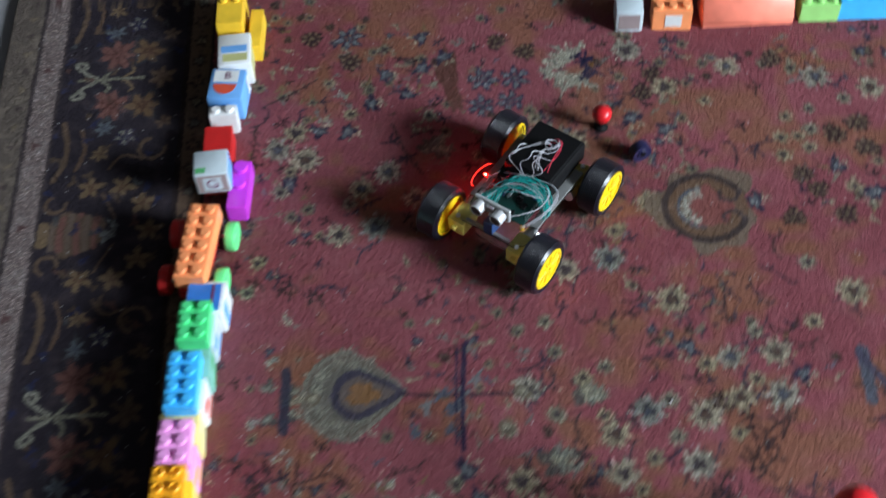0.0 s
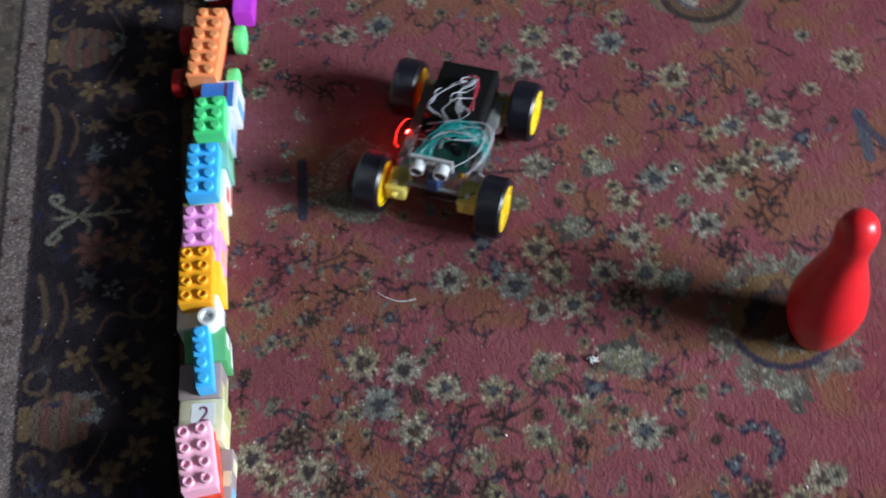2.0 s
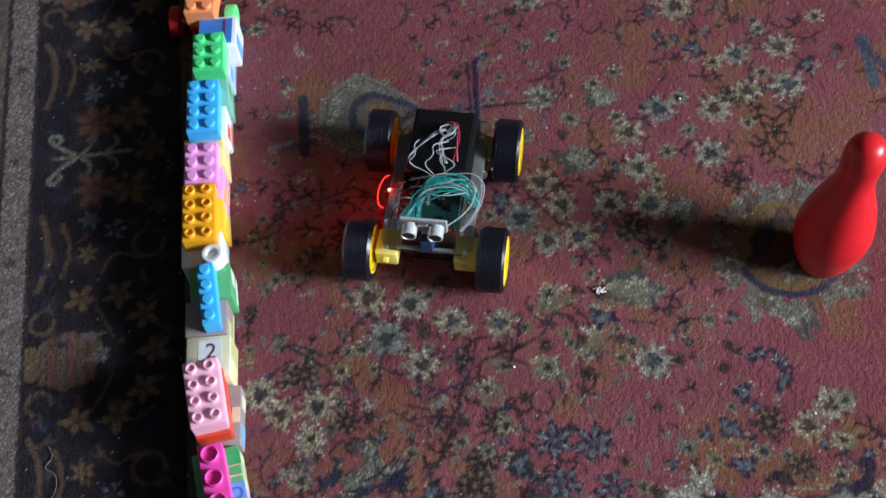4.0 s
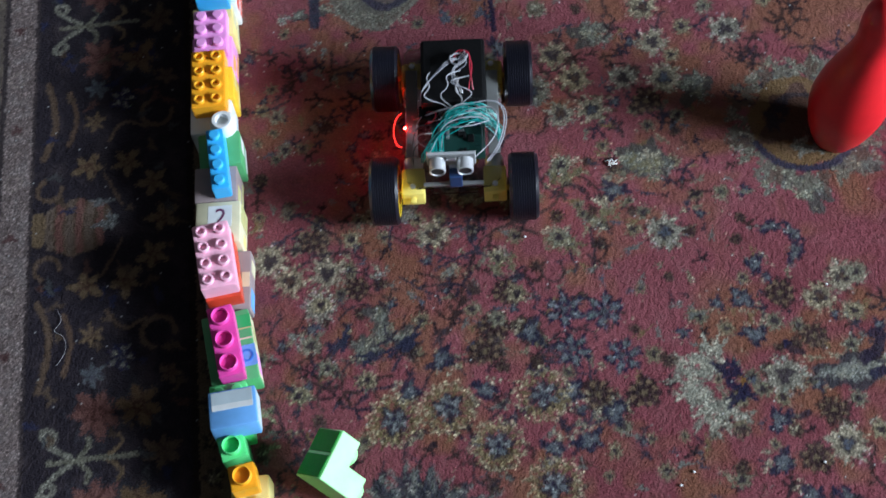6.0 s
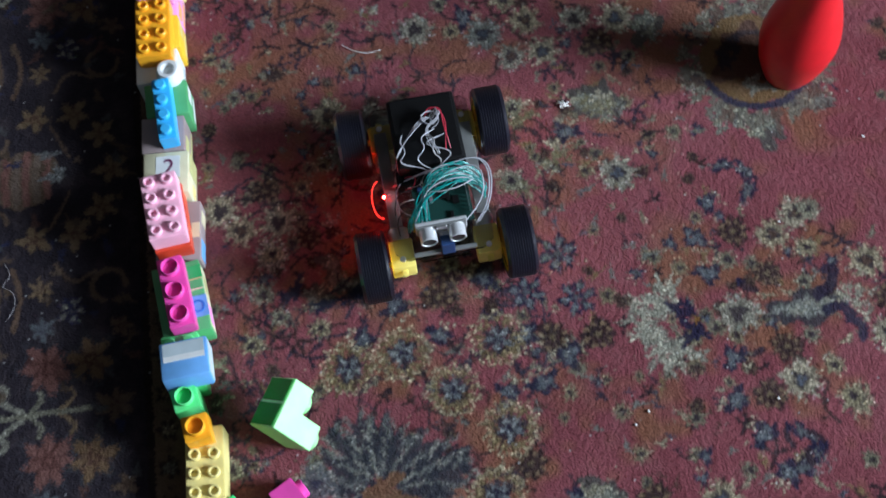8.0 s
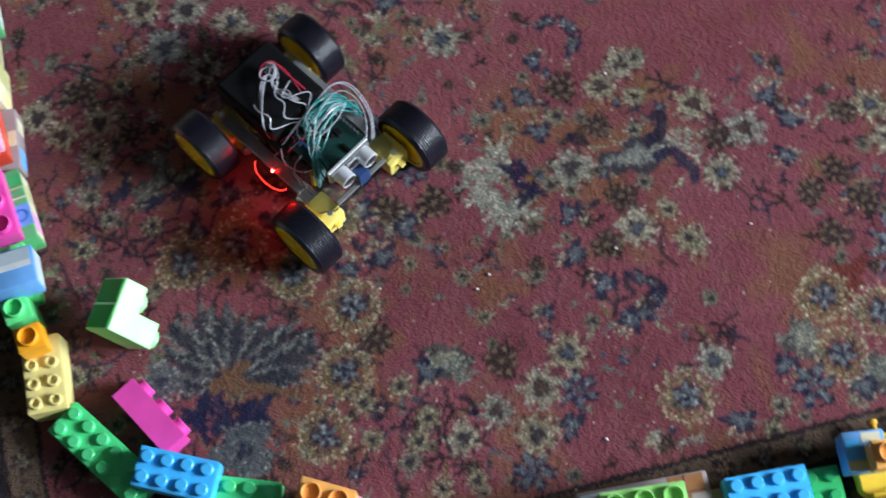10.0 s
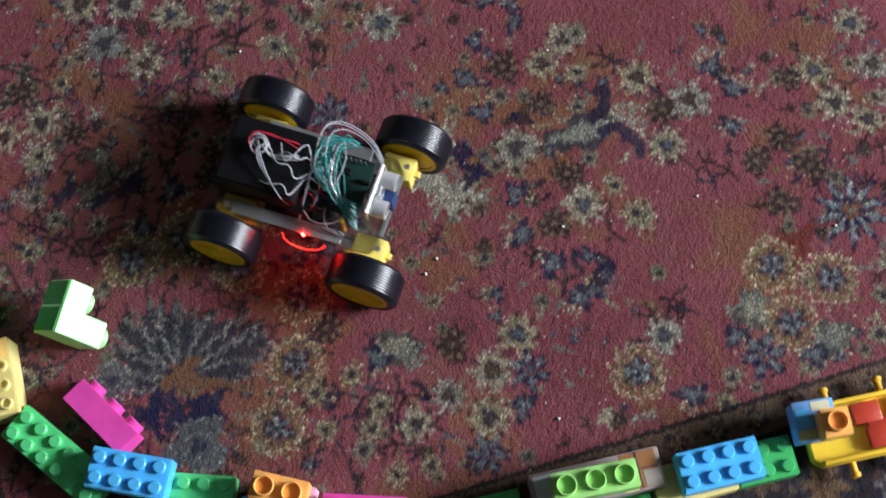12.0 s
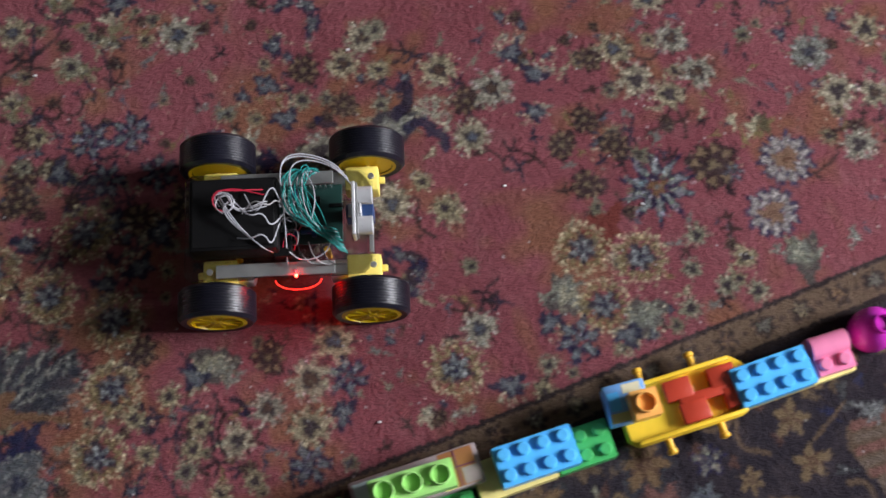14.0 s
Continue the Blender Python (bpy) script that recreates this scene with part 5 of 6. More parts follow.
    s = cube("pale picture slab with grey and brown panels", pose(0.3225, -0.470, 0, 0, 0, -4), 0.112, 0.034, 0.036, TAUPE_PRINT,
             [("print", (0.030, 0.028, 0.0006), (-0.038, 0, 0.036), GREY_PRINT), ("print", (0.030, 0.031, 0.0006), (0.037, 0, 0.036), BROWN_PRINT), ("print", (0.014, 0.014, 0.0006), (0.046, -0.008, 0.0364), TAUPE_PRINT),
              ("print", (0.012, 0.012, 0.0006), (0.026, -0.010, 0.0364), PALE), ("print", (0.001, 0.031, 0.0006), (0.036, 0, 0.0366), PLUM_PRINT), ("print", (0.028, 0.001, 0.0006), (0.037, 0.001, 0.0366), PLUM_PRINT)])
    block("lime green block with three wide hollow studs", pose(0.318, -0.472, 0.0368, 0, 0, -6), 3, 1, 0.020, LIME, big=True, hollow=True)
    block("dark green stud block beside a picture slab", pose(0.327, -0.5050, 0, 0, 0, -4), 4, 2, 0.020, LEAF)
    block("small blue block beside a green one", pose(0.272, -0.4935, 0, 0, 0, -4), 2, 2, 0.024, BLUE, bare=((0, 0), (0, 1), (1, 0), (1, 1)))
    block("pale yellow block under a blue one", pose(0.403, -0.4910, 0, 0, 0, -3), 4, 2, 0.020, PALE, bare=[(i, j) for i in range(4) for j in range(2)])
    block("dark green stud block next to a toy wagon", pose(0.4655, -0.4940, 0, 0, 0, -4), 3, 2, 0.0195, LEAF)
    block("sky blue stud block bridging yellow and green ones", pose(0.423, -0.4890, 0.0245, 0, 0, -4), 4, 2, 0.020, BLUE)
    wagon()
    block("pale block under a blue one", pose(0.664, -0.504, 0, 0, 0, -3), 6, 2, 0.014, PALE, bare=[(i, j) for i in range(6) for j in range(2)])
    block("sky blue stud block next to a toy wagon", pose(0.6395, -0.503, 0.0142, 0, 0, -3), 4, 2, 0.020, BLUE)
    k = block("pink block with a rounded back and two studs", pose(0.696, -0.503, 0.0142, 0, 0, -5), 2, 2, 0.014, ROSE_PINK, bare=((0, 1), (1, 1)))
    part("rounded_back", lathe([(0, -0.0168), (0.0098, -0.0168), (0.0098, 0.0168), (0, 0.0168)], 22, pose(0, 0.0075, 0.014, 0, 90, 0)), ROSE_PINK, k, smooth=True)
    d = thing("toy_dome", pose(0.745, -0.497, 0), "glossy purple rounded toy piece at the wall's end", "toy piece", "blocks of the toy wall")
    part("dome", lathe([(0, 0), (0.019, 0), (0.020, 0.012), (0.018, 0.023), (0.013, 0.030), (0.007, 0.034), (0, 0.035)], 28), FUCHSIA, d, smooth=True)
    part("stud", lathe([(0.0088, 0), (0.0088, 0.0055), (0.0075, 0.006), (0.0070, 0.0055), (0.0070, 0.0008), (0, 0.0008)], 20), FUCHSIA, d, m=pose(0.002, -0.001, 0.0325), smooth=True)


def wheel_bm(r, w, hub=True):
    prof = [(0, -w / 2), (r * 0.5, -w / 2), (r * 0.55, -w / 2 + 0.001), (r * 0.86, -w / 2 + 0.001), (r * 0.97, -w / 2 + 0.0006), (r, -w / 2 + 0.0022), (r, w / 2 - 0.0022), (r * 0.97, w / 2 - 0.0006), (r * 0.86, w / 2 - 0.001), (r * 0.55, w / 2 - 0.001), (r * 0.5, w / 2), (0, w / 2)]
    return lathe(prof, 24, pose(0, 0, 0, 90, 0, 0))


def truck():
    """Orange stud block on a red wheeled base: two red wheels, two green ones."""
    t = thing("toy_truck", pose(-0.164, 0.549, 0, 0, 0, 82.5), "toy truck of orange studded bed on red base", "toy truck", "blocks of the toy wall")
    part("base", box(0.112, 0.030, 0.016, (0, 0, 0.024), 0.002), RED, t, smooth=True)
    bed = part("bed", shell(6 * PITCH, 2 * PITCH, 0.024), ORANGE, t, m=pose(0, 0, 0.0322), smooth=True)
    for i in range(6):
        for j in range(2):
            shared("stud", stud_mesh(ORANGE, False, False), bed, pose((i - 2.5) * PITCH, (j - 0.5) * PITCH, 0.0238))
    for x in (-0.033, 0.034):
        part("axle", lathe([(0, -0.036), (0.0025, -0.036), (0.0025, 0.036), (0, 0.036)], 10, pose(x, 0, 0.018, 90, 0, 0)), STEEL, t)
        part("wheel", wheel_bm(0.018, 0.012), RED, t, m=pose(x, 0.036, 0.018), smooth=True)
        part("wheel", wheel_bm(0.018, 0.012), MINT, t, "green wheel", m=pose(x, -0.030, 0.018), smooth=True)


def wagon():
    """Yellow wagon with four gilt axle stubs, red linked plates and a picture cube with an apricot block on it."""
    w = thing("toy_wagon", pose(0.563, -0.492, 0, 0, 0, -5), "yellow toy wagon with red plates and gilt stubs", "toy wagon", "blocks of the toy wall")
    outline = [(-0.058, -0.020), (-0.050, -0.027), (0.046, -0.027), (0.060, -0.014), (0.060, 0.016), (0.050, 0.026), (-0.050, 0.026), (-0.058, 0.018)]
    part("tray", prism(outline, 0.012, 0.002), YELLOW, w, m=pose(0, 0, 0.010), smooth=True)
    for y in (-0.0245, 0.0235):
        part("rail", box(0.098, 0.004, 0.008, (-0.002, y, 0.026), 0.0012), YELLOW, w, smooth=True)
    for x, y in ((-0.004, 0.010), (0.004, -0.012), (0.036, 0.010), (0.044, -0.010)):
        part("plate", box(0.024, 0.018, 0.009, (x, y, 0.0262), 0.0012), RED_PLATE, w, smooth=True)
    part("link", box(0.052, 0.009, 0.008, (0.020, -0.001, 0.026), 0.001), RED_PLATE, w, smooth=True)
    for x in (-0.030, 0.018):
        for s in (-1, 1):
            prof = [(0, 0), (0.0032, 0), (0.0032, 0.010), (0.0045, 0.011), (0.0045, 0.014), (0.0028, 0.015), (0.0028, 0.012), (0, 0.012)]
            part("axle_stub", lathe(prof, 14, pose(x + 0.006 * (s < 0), s * 0.0255, 0.014, -90 * s, 0, 0)), BRASS, w, smooth=True)
    for x in (-0.036, 0.036):
        part("runner", box(0.02, 0.03, 0.0102, (x, 0, 0.0051), 0.001), YELLOW, w)
    cube("blue picture cube with a beach print", pose(0.5125, -0.4765, 0.0222, 0, 0, -8), 0.036, 0.034, 0.022, BLUE_PRINT,
         [("print", (0.016, 0.008, 0.0006), (0.006, 0.011, 0.022), CREAM_PRINT), ("print", (0.034, 0.008, 0.0006), (0, -0.012, 0.022), OLIVE_PRINT), ("print", (0.010, 0.016, 0.0006), (-0.011, 0.002, 0.022), BLUE)])
    block("apricot one-stud block on a blue picture cube", pose(0.5225, -0.4855, 0.0448, 0, 0, -8), 1, 1, 0.018, APRICOT, big=True, hollow=True)


STEP_POSE = pose(-0.0975, -0.1800, 0.0372, 0, 50, -30)


def loose_things():
    # green step block on its side, its open underside turned up
    g = thing("step_block", STEP_POSE, "bright green step-shaped toy block lying tipped over", "toy block")
    p, h = 0.0245, 0.0240
    outline = [(0, -p), (2 * h, -p), (2 * h, 0), (h, 0), (h, p), (0, p)]
    part("body", prism(outline, 0.036, 0.0009), STEP_GREEN, g, smooth=True)
    # flat panels: the hollow underside's shade is put into their deeper green
    for j in (-1, 1):
        part("cell", box(0.0012, 0.0215, 0.0325, (-0.0004, j * p / 2, 0.018), 0.0003, 1), CELL_SHADE_GREEN, g, "flat panel coloured as a shaded hollow cell")
    for x, y in ((2 * h, -p / 2), (h, p / 2)):
        part("stud", lathe([(0.0096, 0), (0.0096, 0.0078), (0.0084, 0.0092), (0, 0.0092)], 22), STEP_GREEN, g, m=pose(x - 0.0002, y, 0.020, 0, 90, 0), smooth=True)
    block("magenta toy block lying on its side", pose(-0.0815, -0.2945, 0.0125, 0, 90, 30) @ pose(0, 0, 0, 0, 0, 90), 3, 1, 0.024, MAGENTA, big=True, group="loose toy blocks")
    # skittle
    prof = [(0, 0), (0.026, 0), (0.030, 0.003), (0.040, 0.025), (0.0475, 0.055), (0.0480, 0.075), (0.043, 0.100), (0.034, 0.128), (0.0265, 0.150), (0.0235, 0.168), (0.0235, 0.180), (0.0250, 0.195), (0.0240, 0.210), (0.0185, 0.221), (0.010, 0.2265), (0, 0.228)]
    fine = []
    for (r0, z0), (r1, z1), (r2, z2), (r3, z3) in zip([prof[0]] + prof, prof, prof[1:], prof[2:] + [prof[-1]]):
        for k in range(3):
            u = k / 3
            fine.append(tuple(0.5 * (2 * b + (c - a) * u + (2 * a - 5 * b + 4 * c - d) * u * u + (3 * b - a - 3 * c + d) * u ** 3) for a, b, c, d in ((r0, r1, r2, r3), (z0, z1, z2, z3))))
    fine = [(max(r, 0), max(z, 0)) for r, z in fine] + [(0, 0.228)]
    fine[0] = (0, 0)
    tagged(part("bowling_pin", lathe([(r * 0.80, z * 0.965) for r, z in fine], 48), PIN_RED, m=pose(0.463, 0.107, 0.0, 0, 1.2, 0), smooth=True), "glossy red plastic toy bowling pin standing on rug", "bowling pin")
    # small red peg and dark block near the far end
    r = thing("toy_peg", pose(0.330, 0.728, 0), "small red toy peg standing on the rug", "toy peg")
    part("knob", lathe([(0, 0.016), (0.008, 0.017), (0.012, 0.023), (0.012, 0.030), (0.008, 0.035), (0, 0.037)], 24), PIN_RED, r, smooth=True)
    part("stem", lathe([(0, 0), (0.009, 0), (0.009, 0.003), (0.004, 0.006), (0.004, 0.017), (0, 0.017)], 16), BLACK, r, smooth=True)
    n = thing("toy_roller", pose(0.372, 0.676, 0, 0, 0, 20), "small dark navy toy roller standing on the rug", "toy roller")
    part("tyre", wheel_bm(0.013, 0.014), NAVY, n, m=pose(0, 0, 0.013), smooth=True)
    part("hub", lathe([(0, -0.008), (0.004, -0.008), (0.004, 0.008), (0, 0.008)], 12, pose(0, 0, 0.013, 90, 0, 0)), BLACK, n)
    # row of toys along the far side
    G = "toys in the far row"
    cube("pale grey picture cube in the far row", pose(0.388, 0.912, 0, 0, 0, -4), 0.036, 0.038, 0.036, GREY_PRINT, [("print", (0.028, 0.0006, 0.026), (0, -0.0191, 0.018), TAUPE_PRINT)])
    o = block("orange toy block with a white front print", pose(0.445, 0.909, 0, 0, 0, -5), 3, 2, 0.036, ORANGE, group=G)
    part("print", box(0.022, 0.0006, 0.020, (0.002, -0.0177, 0.017), 0), CARD, o)
    h = thing("toy_roof", pose(0.546, 0.909, 0, 0, 0, -1), "salmon pink sloped toy roof piece", "toy piece", G)
    part("slope", prism([(-0.020, 0), (0.026, 0), (0.026, 0.012), (0.006, 0.046), (-0.004, 0.046), (-0.020, 0.012)], 0.122, 0.0015), SALMON, h, m=pose(-0.061, 0.0, 0, 90, 0, 90), smooth=True)
    block("green toy block in the far row", pose(0.642, 0.908, 0, 0, 0, -3), 3, 2, 0.030, LIME, group=G)
    block("blue toy block in the far row", pose(0.702, 0.907, 0, 0, 0, -2), 4, 2, 0.034, BLUE, group=G)
    # lint, a curled thread and crumbs
    f = thing("lint_tuft", pose(0.229, 0.103, 0), "small tuft of white lint on the rug", "lint")
    rg = random.Random(4)
    for _ in range(9):
        a, b = rg.uniform(0, 6.28), rg.uniform(0.003, 0.008)
        part("fibre", tube([(rg.gauss(0, 0.002), rg.gauss(0, 0.002), 0.001), (b * 0.5 * math.cos(a), b * 0.5 * math.sin(a), 0.004), (b * math.cos(a + 0.8), b * math.sin(a + 0.8), 0.0015)], 0.0006, 5, 2), LINT, f)
    for pts in ([(-0.345, 0.010), (-0.338, -0.004), (-0.350, -0.014), (-0.336, -0.020), (-0.334, -0.038), (-0.344, -0.052)],):
        tagged(part("thread", tube([(x, y, 0.0012) for x, y in pts], 0.0002, 5, 3), WIRE_GREY), "curled white thread on the rug's border", "thread")
    tagged(part("thread", tube([(0.012, 0.212, 0.0012), (0.024, 0.202, 0.0014), (0.039, 0.197, 0.0012), (0.052, 0.200, 0.0012)], 0.0004, 5, 3), LINT), "short white thread on the red field of the rug", "thread")
    for x, y in ((0.252, -0.231), (0.312, -0.405), (0.415, -0.060), (0.50, -0.245), (0.372, -0.236), (0.238, -0.242), (0.130, 0.03), (0.36, 0.33), (0.52, 0.02), (0.61, -0.31)):
        tagged(part("crumb", lathe([(0, 0), (0.0011, 0.0002), (0.0014, 0.001), (0.0008, 0.0019), (0, 0.002)], 7), LINT, m=pose(x, y, 0)), "tiny pale crumb on the rug", "crumb", "crumbs on the rug")


# ---- the robot car: forward is +x, its lamp on the right side ----
def robot_car():
    car = thing("robot_car", pose(0, 0, 0), "four-wheeled clear acrylic robot car with loose wires", "robot car")
    cy = -0.0055
    outline = [(-0.090, -0.044), (-0.084, -0.049), (-0.030, -0.049), (-0.028, -0.047), (0.030, -0.047), (0.034, -0.049), (0.068, -0.047), (0.077, -0.036), (0.077, 0.036), (0.068, 0.047), (0.034, 0.049), (0.030, 0.047), (-0.028, 0.047), (-0.030, 0.049), (-0.084, 0.049), (-0.090, 0.044)]
    for z in (0.0455, 0.0195):
        part("deck", prism(outline if z > 0.03 else [(x * 0.9, y * 0.62) for x, y in outline], 0.003, 0.0004), ACRYLIC, car, "clear acrylic deck", m=pose(0, cy, z))
    for x in (-0.045, 0.035):
        for y in (-0.024, 0.022):
            part("standoff", lathe([(0, 0), (0.003, 0), (0.003, 0.0232), (0, 0.0232)], 6, pose(x, y + cy, 0.0224)), BRASS, car)
    # grey strips added on the deck for the pale reflection along its edges
    for y, back in ((-0.0415, -0.062), (0.0415, -0.058)):
        part("side_strip", box(0.042 - back, 0.012, 0.0024, ((0.042 + back) / 2, y + cy, 0.0499), 0.0005, 1), FROSTED, car, "grey strip added along the deck's reflecting edge")
    wheels = {}
    for x in (-0.0635, 0.0715):
        for s in (-1, 1):
            f = 1 if x > 0 else -1
            m = part("motor", box(0.030, 0.0230, 0.022, (x - f * 0.0045, s * 0.0410 + cy, 0.0335), 0.002), GEAR, car, "yellow gear motor", smooth=True)
            part("motor_can", lathe([(0, 0), (0.0098, 0), (0.0098, 0.024), (0.004, 0.026), (0, 0.026)], 20, pose(x - f * 0.009, s * 0.0410 + cy, 0.0335, 0, -90 * f, 0)), STEEL, m, smooth=True)
            part("lug", box(0.006, 0.006, 0.004, (x + f * 0.0130, s * 0.0410 + cy, 0.0365), 0.001), GEAR, m, smooth=True)
            part("screw", lathe([(0, 0), (0.003, 0), (0.0028, 0.0018), (0, 0.002)], 10, pose(x + f * 0.004, s * 0.0410 + cy, 0.0486)), STEEL, car, smooth=True)
            w = wheel(car, s)
            wheels[(x, s)] = (w, x, s * 0.0690 + cy)
            part("shaft", lathe([(0, 0), (0.0027, 0), (0.0027, 0.016), (0, 0.016)], 10, pose(x, s * 0.0515 + cy, 0.0325, -90 * s, 0, 0)), GEAR, car)
    # battery box at the tail
    b = part("battery_box", box(0.0770, 0.066, 0.028, (-0.0425, -0.003, 0.0629), 0.003), BLACK, car, "black battery box", smooth=True)
    part("box_lid", box(0.0710, 0.060, 0.0016, (-0.0425, -0.003, 0.0774), 0.0006), BLACK, b)
    # boards under the wires
    c = part("control_board", box(0.056, 0.054, 0.0018, (0.022, 0.0, 0.0545), 0.0004), BOARD, car, "green control board")
    rg = random.Random(11)
    for k in range(16):
        x, y = 0.022 + rg.uniform(-0.024, 0.024), rg.uniform(-0.023, 0.023)
        part("chip", box(rg.choice((0.004, 0.008, 0.012)), rg.choice((0.003, 0.006)), 0.003, (x, y, 0.0567), 0.0003, 1), rg.choice((BLACK, BLACK, STEEL, BLUE_BOARD)), c)
    part("heat_sink", box(0.016, 0.022, 0.014, (-0.002, -0.028, 0.0560), 0.001), BLACK, car)
    for k in range(10):
        part("header_pin", box(0.0012, 0.0012, 0.006, (0.000 + 0.0045 * k, 0.0245, 0.058), 0), STEEL, c)
    # sensor with two eyes on its bracket
    p = part("sensor_board", box(0.0018, 0.046, 0.018, (0.0645, -0.0065, 0.0790), 0.0003, 1, None), FROSTED, car, "ultrasonic sensor with two metal eyes")
    for y in (-0.0200, 0.0070):
        e = part("sensor_eye", lathe([(0, 0), (0.0080, 0), (0.0080, 0.0120), (0.0070, 0.0126), (0.0066, 0.0112), (0, 0.0112)], 24, pose(0.0654, y, 0.0795, 0, 90, 0)), SILVER, p, "bright metal eye", smooth=True)
        part("mesh_disc", lathe([(0, 0), (0.0064, 0), (0.0064, 0.0004), (0, 0.0004)], 20, pose(0.0767, y, 0.0795, 0, 90, 0)), WIRE_BLACK, e)
    part("crystal", box(0.003, 0.010, 0.0045, (0.0670, -0.0065, 0.0850), 0.001), STEEL, p)
    part("sensor_frame", box(0.0030, 0.048, 0.0200, (0.0620, -0.0065, 0.0790), 0.0006, 1), SILVER, car)
    part("servo", box(0.024, 0.0125, 0.020, (0.066, -0.003, 0.0587), 0.0008), BLUE_BOARD, car, "blue servo")
    part("bracket", box(0.012, 0.012, 0.003, (0.062, -0.003, 0.0705), 0.0005), STEEL, car)
    part("front_bar", box(0.004, 0.060, 0.003, (0.0745, -0.0055, 0.0502), 0.0006), FROSTED, car)
    # the lit lamp on its red loop, right side
    part("lamp_ring", tube([(0.010 + 0.020 * math.cos(a), -0.0570 - 0.0085 * math.sin(a), 0.0500 - 0.002 * math.sin(a)) for a in (0.2618 * k for k in range(13))], 0.00042, 6, 1), LED_RING, car, "glowing red loop")
    part("lamp", lathe([(0, 0), (0.0014, 0), (0.0015, 0.0012), (0.0010, 0.0022), (0, 0.0026)], 12, pose(0.008, -0.0525, 0.0505, 100, 0, 0)), LED, car, "lit red lamp", smooth=True)
    part("lamp_leg", tube([(0.008, -0.0525, 0.0505), (0.007, -0.049, 0.052), (0.006, -0.045, 0.0490)], 0.0006, 5, 2), STEEL, car)
    # wires
    def wire(pts, mat, r=0.00085):
        part("wire", tube(pts, r * 0.62, 6, 4), mat, car, m=None, smooth=True)
    g = rg.gauss
    # teal bundle arching over the board
    for k in range(24):
        q = k / 23
        wire([(0.054 - 0.010 * q, -0.036 + 0.020 * q + g(0, 0.0015), 0.057), (0.042 - 0.018 * q + g(0, 0.002), -0.030 + 0.014 * q + g(0, 0.002), 0.068 + 0.008 * rg.random()), (0.028 - 0.026 * q + g(0, 0.002), -0.006 + g(0, 0.004), 0.076 + 0.010 * rg.random()),
              (0.020 - 0.022 * q + g(0, 0.002), 0.020 + g(0, 0.004), 0.074 + 0.010 * rg.random()), (0.022 - 0.018 * q + g(0, 0.002), 0.038 + g(0, 0.003), 0.066), (0.030 - 0.014 * q, 0.040 + g(0, 0.002), 0.054)], (WIRE_WHITE, WIRE_GREY)[k % 2] if k % 5 == 4 else WIRE_TEAL, 0.00080)
    # white leads round the car's left side to the sensor
    for d in (0.0, 0.0022):
        wire([(0.056, 0.030 - d, 0.060), (0.044, 0.043 - d, 0.070), (0.020, 0.050 - d, 0.076), (0.004, 0.047 - d, 0.080), (-0.002, 0.034, 0.082), (0.000, 0.010, 0.078), (0.002, -0.016, 0.072 + d), (0.001, -0.044, 0.054)], WIRE_WHITE, 0.0010)
    wire([(0.062, 0.016, 0.078), (0.050, 0.030, 0.080), (0.034, 0.040, 0.080), (0.014, 0.041, 0.084), (0.006, 0.030, 0.084), (0.010, 0.008, 0.080), (0.020, -0.010, 0.070), (0.024, -0.016, 0.058)], WIRE_WHITE, 0.0010)
    wire([(0.020, 0.032, 0.078), (0.030, 0.012, 0.084), (0.026, -0.012, 0.078), (0.016, -0.018, 0.072), (0.012, -0.006, 0.070), (0.020, -0.002, 0.066)], WIRE_WHITE, 0.0009)
    wire([(0.040, -0.028, 0.062), (0.034, -0.040, 0.062), (0.014, -0.044, 0.060), (0.004, -0.036, 0.064)], WIRE_WHITE, 0.0009)
    # bundle on the battery box: a knot of leads, three running to its front corner
    for d in (0.0, 0.0024, 0.0046):
        wire([(-0.046 + d, 0.006 - d, 0.082), (-0.050, 0.000 + d, 0.088), (-0.046 + d, -0.010, 0.087), (-0.036 + d, -0.020 - 0.5 * d, 0.083), (-0.022 + d, -0.031 - d, 0.080), (-0.010, -0.036, 0.066)], WIRE_WHITE, 0.0009)
    for d in (0.0, 0.003, 0.005):
        wire([(-0.054 + d, 0.003, 0.080), (-0.058 + d, 0.010, 0.087), (-0.050, 0.014 - d, 0.090), (-0.044, 0.006 + d, 0.088), (-0.040, -0.003, 0.085), (-0.028 + d, -0.004 + d, 0.083), (-0.014, 0.002 + d, 0.080), (0.000, 0.006, 0.062)], (WIRE_WHITE, WIRE_GREY, WIRE_WHITE)[int(d * 400) % 3], 0.00085)
    for k in range(3):
        a = 2.1 * k
        wire([(-0.048 + 0.009 * math.cos(a + u), 0.003 + 0.009 * math.sin(a + u), 0.082 + 0.003 * k + 0.001 * u) for u in (0, 0.9, 1.8, 2.7, 3.6, 4.5)], WIRE_WHITE, 0.0008)
    wire([(-0.056, 0.000, 0.080), (-0.060, 0.008, 0.087), (-0.054, 0.015, 0.089), (-0.040, 0.014, 0.087), (-0.022, 0.016, 0.083), (-0.004, 0.020, 0.066)], WIRE_RED, 0.0010)
    wire([(-0.050, -0.002, 0.080), (-0.058, 0.000, 0.087), (-0.058, 0.010, 0.090), (-0.044, 0.018, 0.086), (-0.016, 0.012, 0.080), (0.000, 0.012, 0.064)], WIRE_RED, 0.0009)
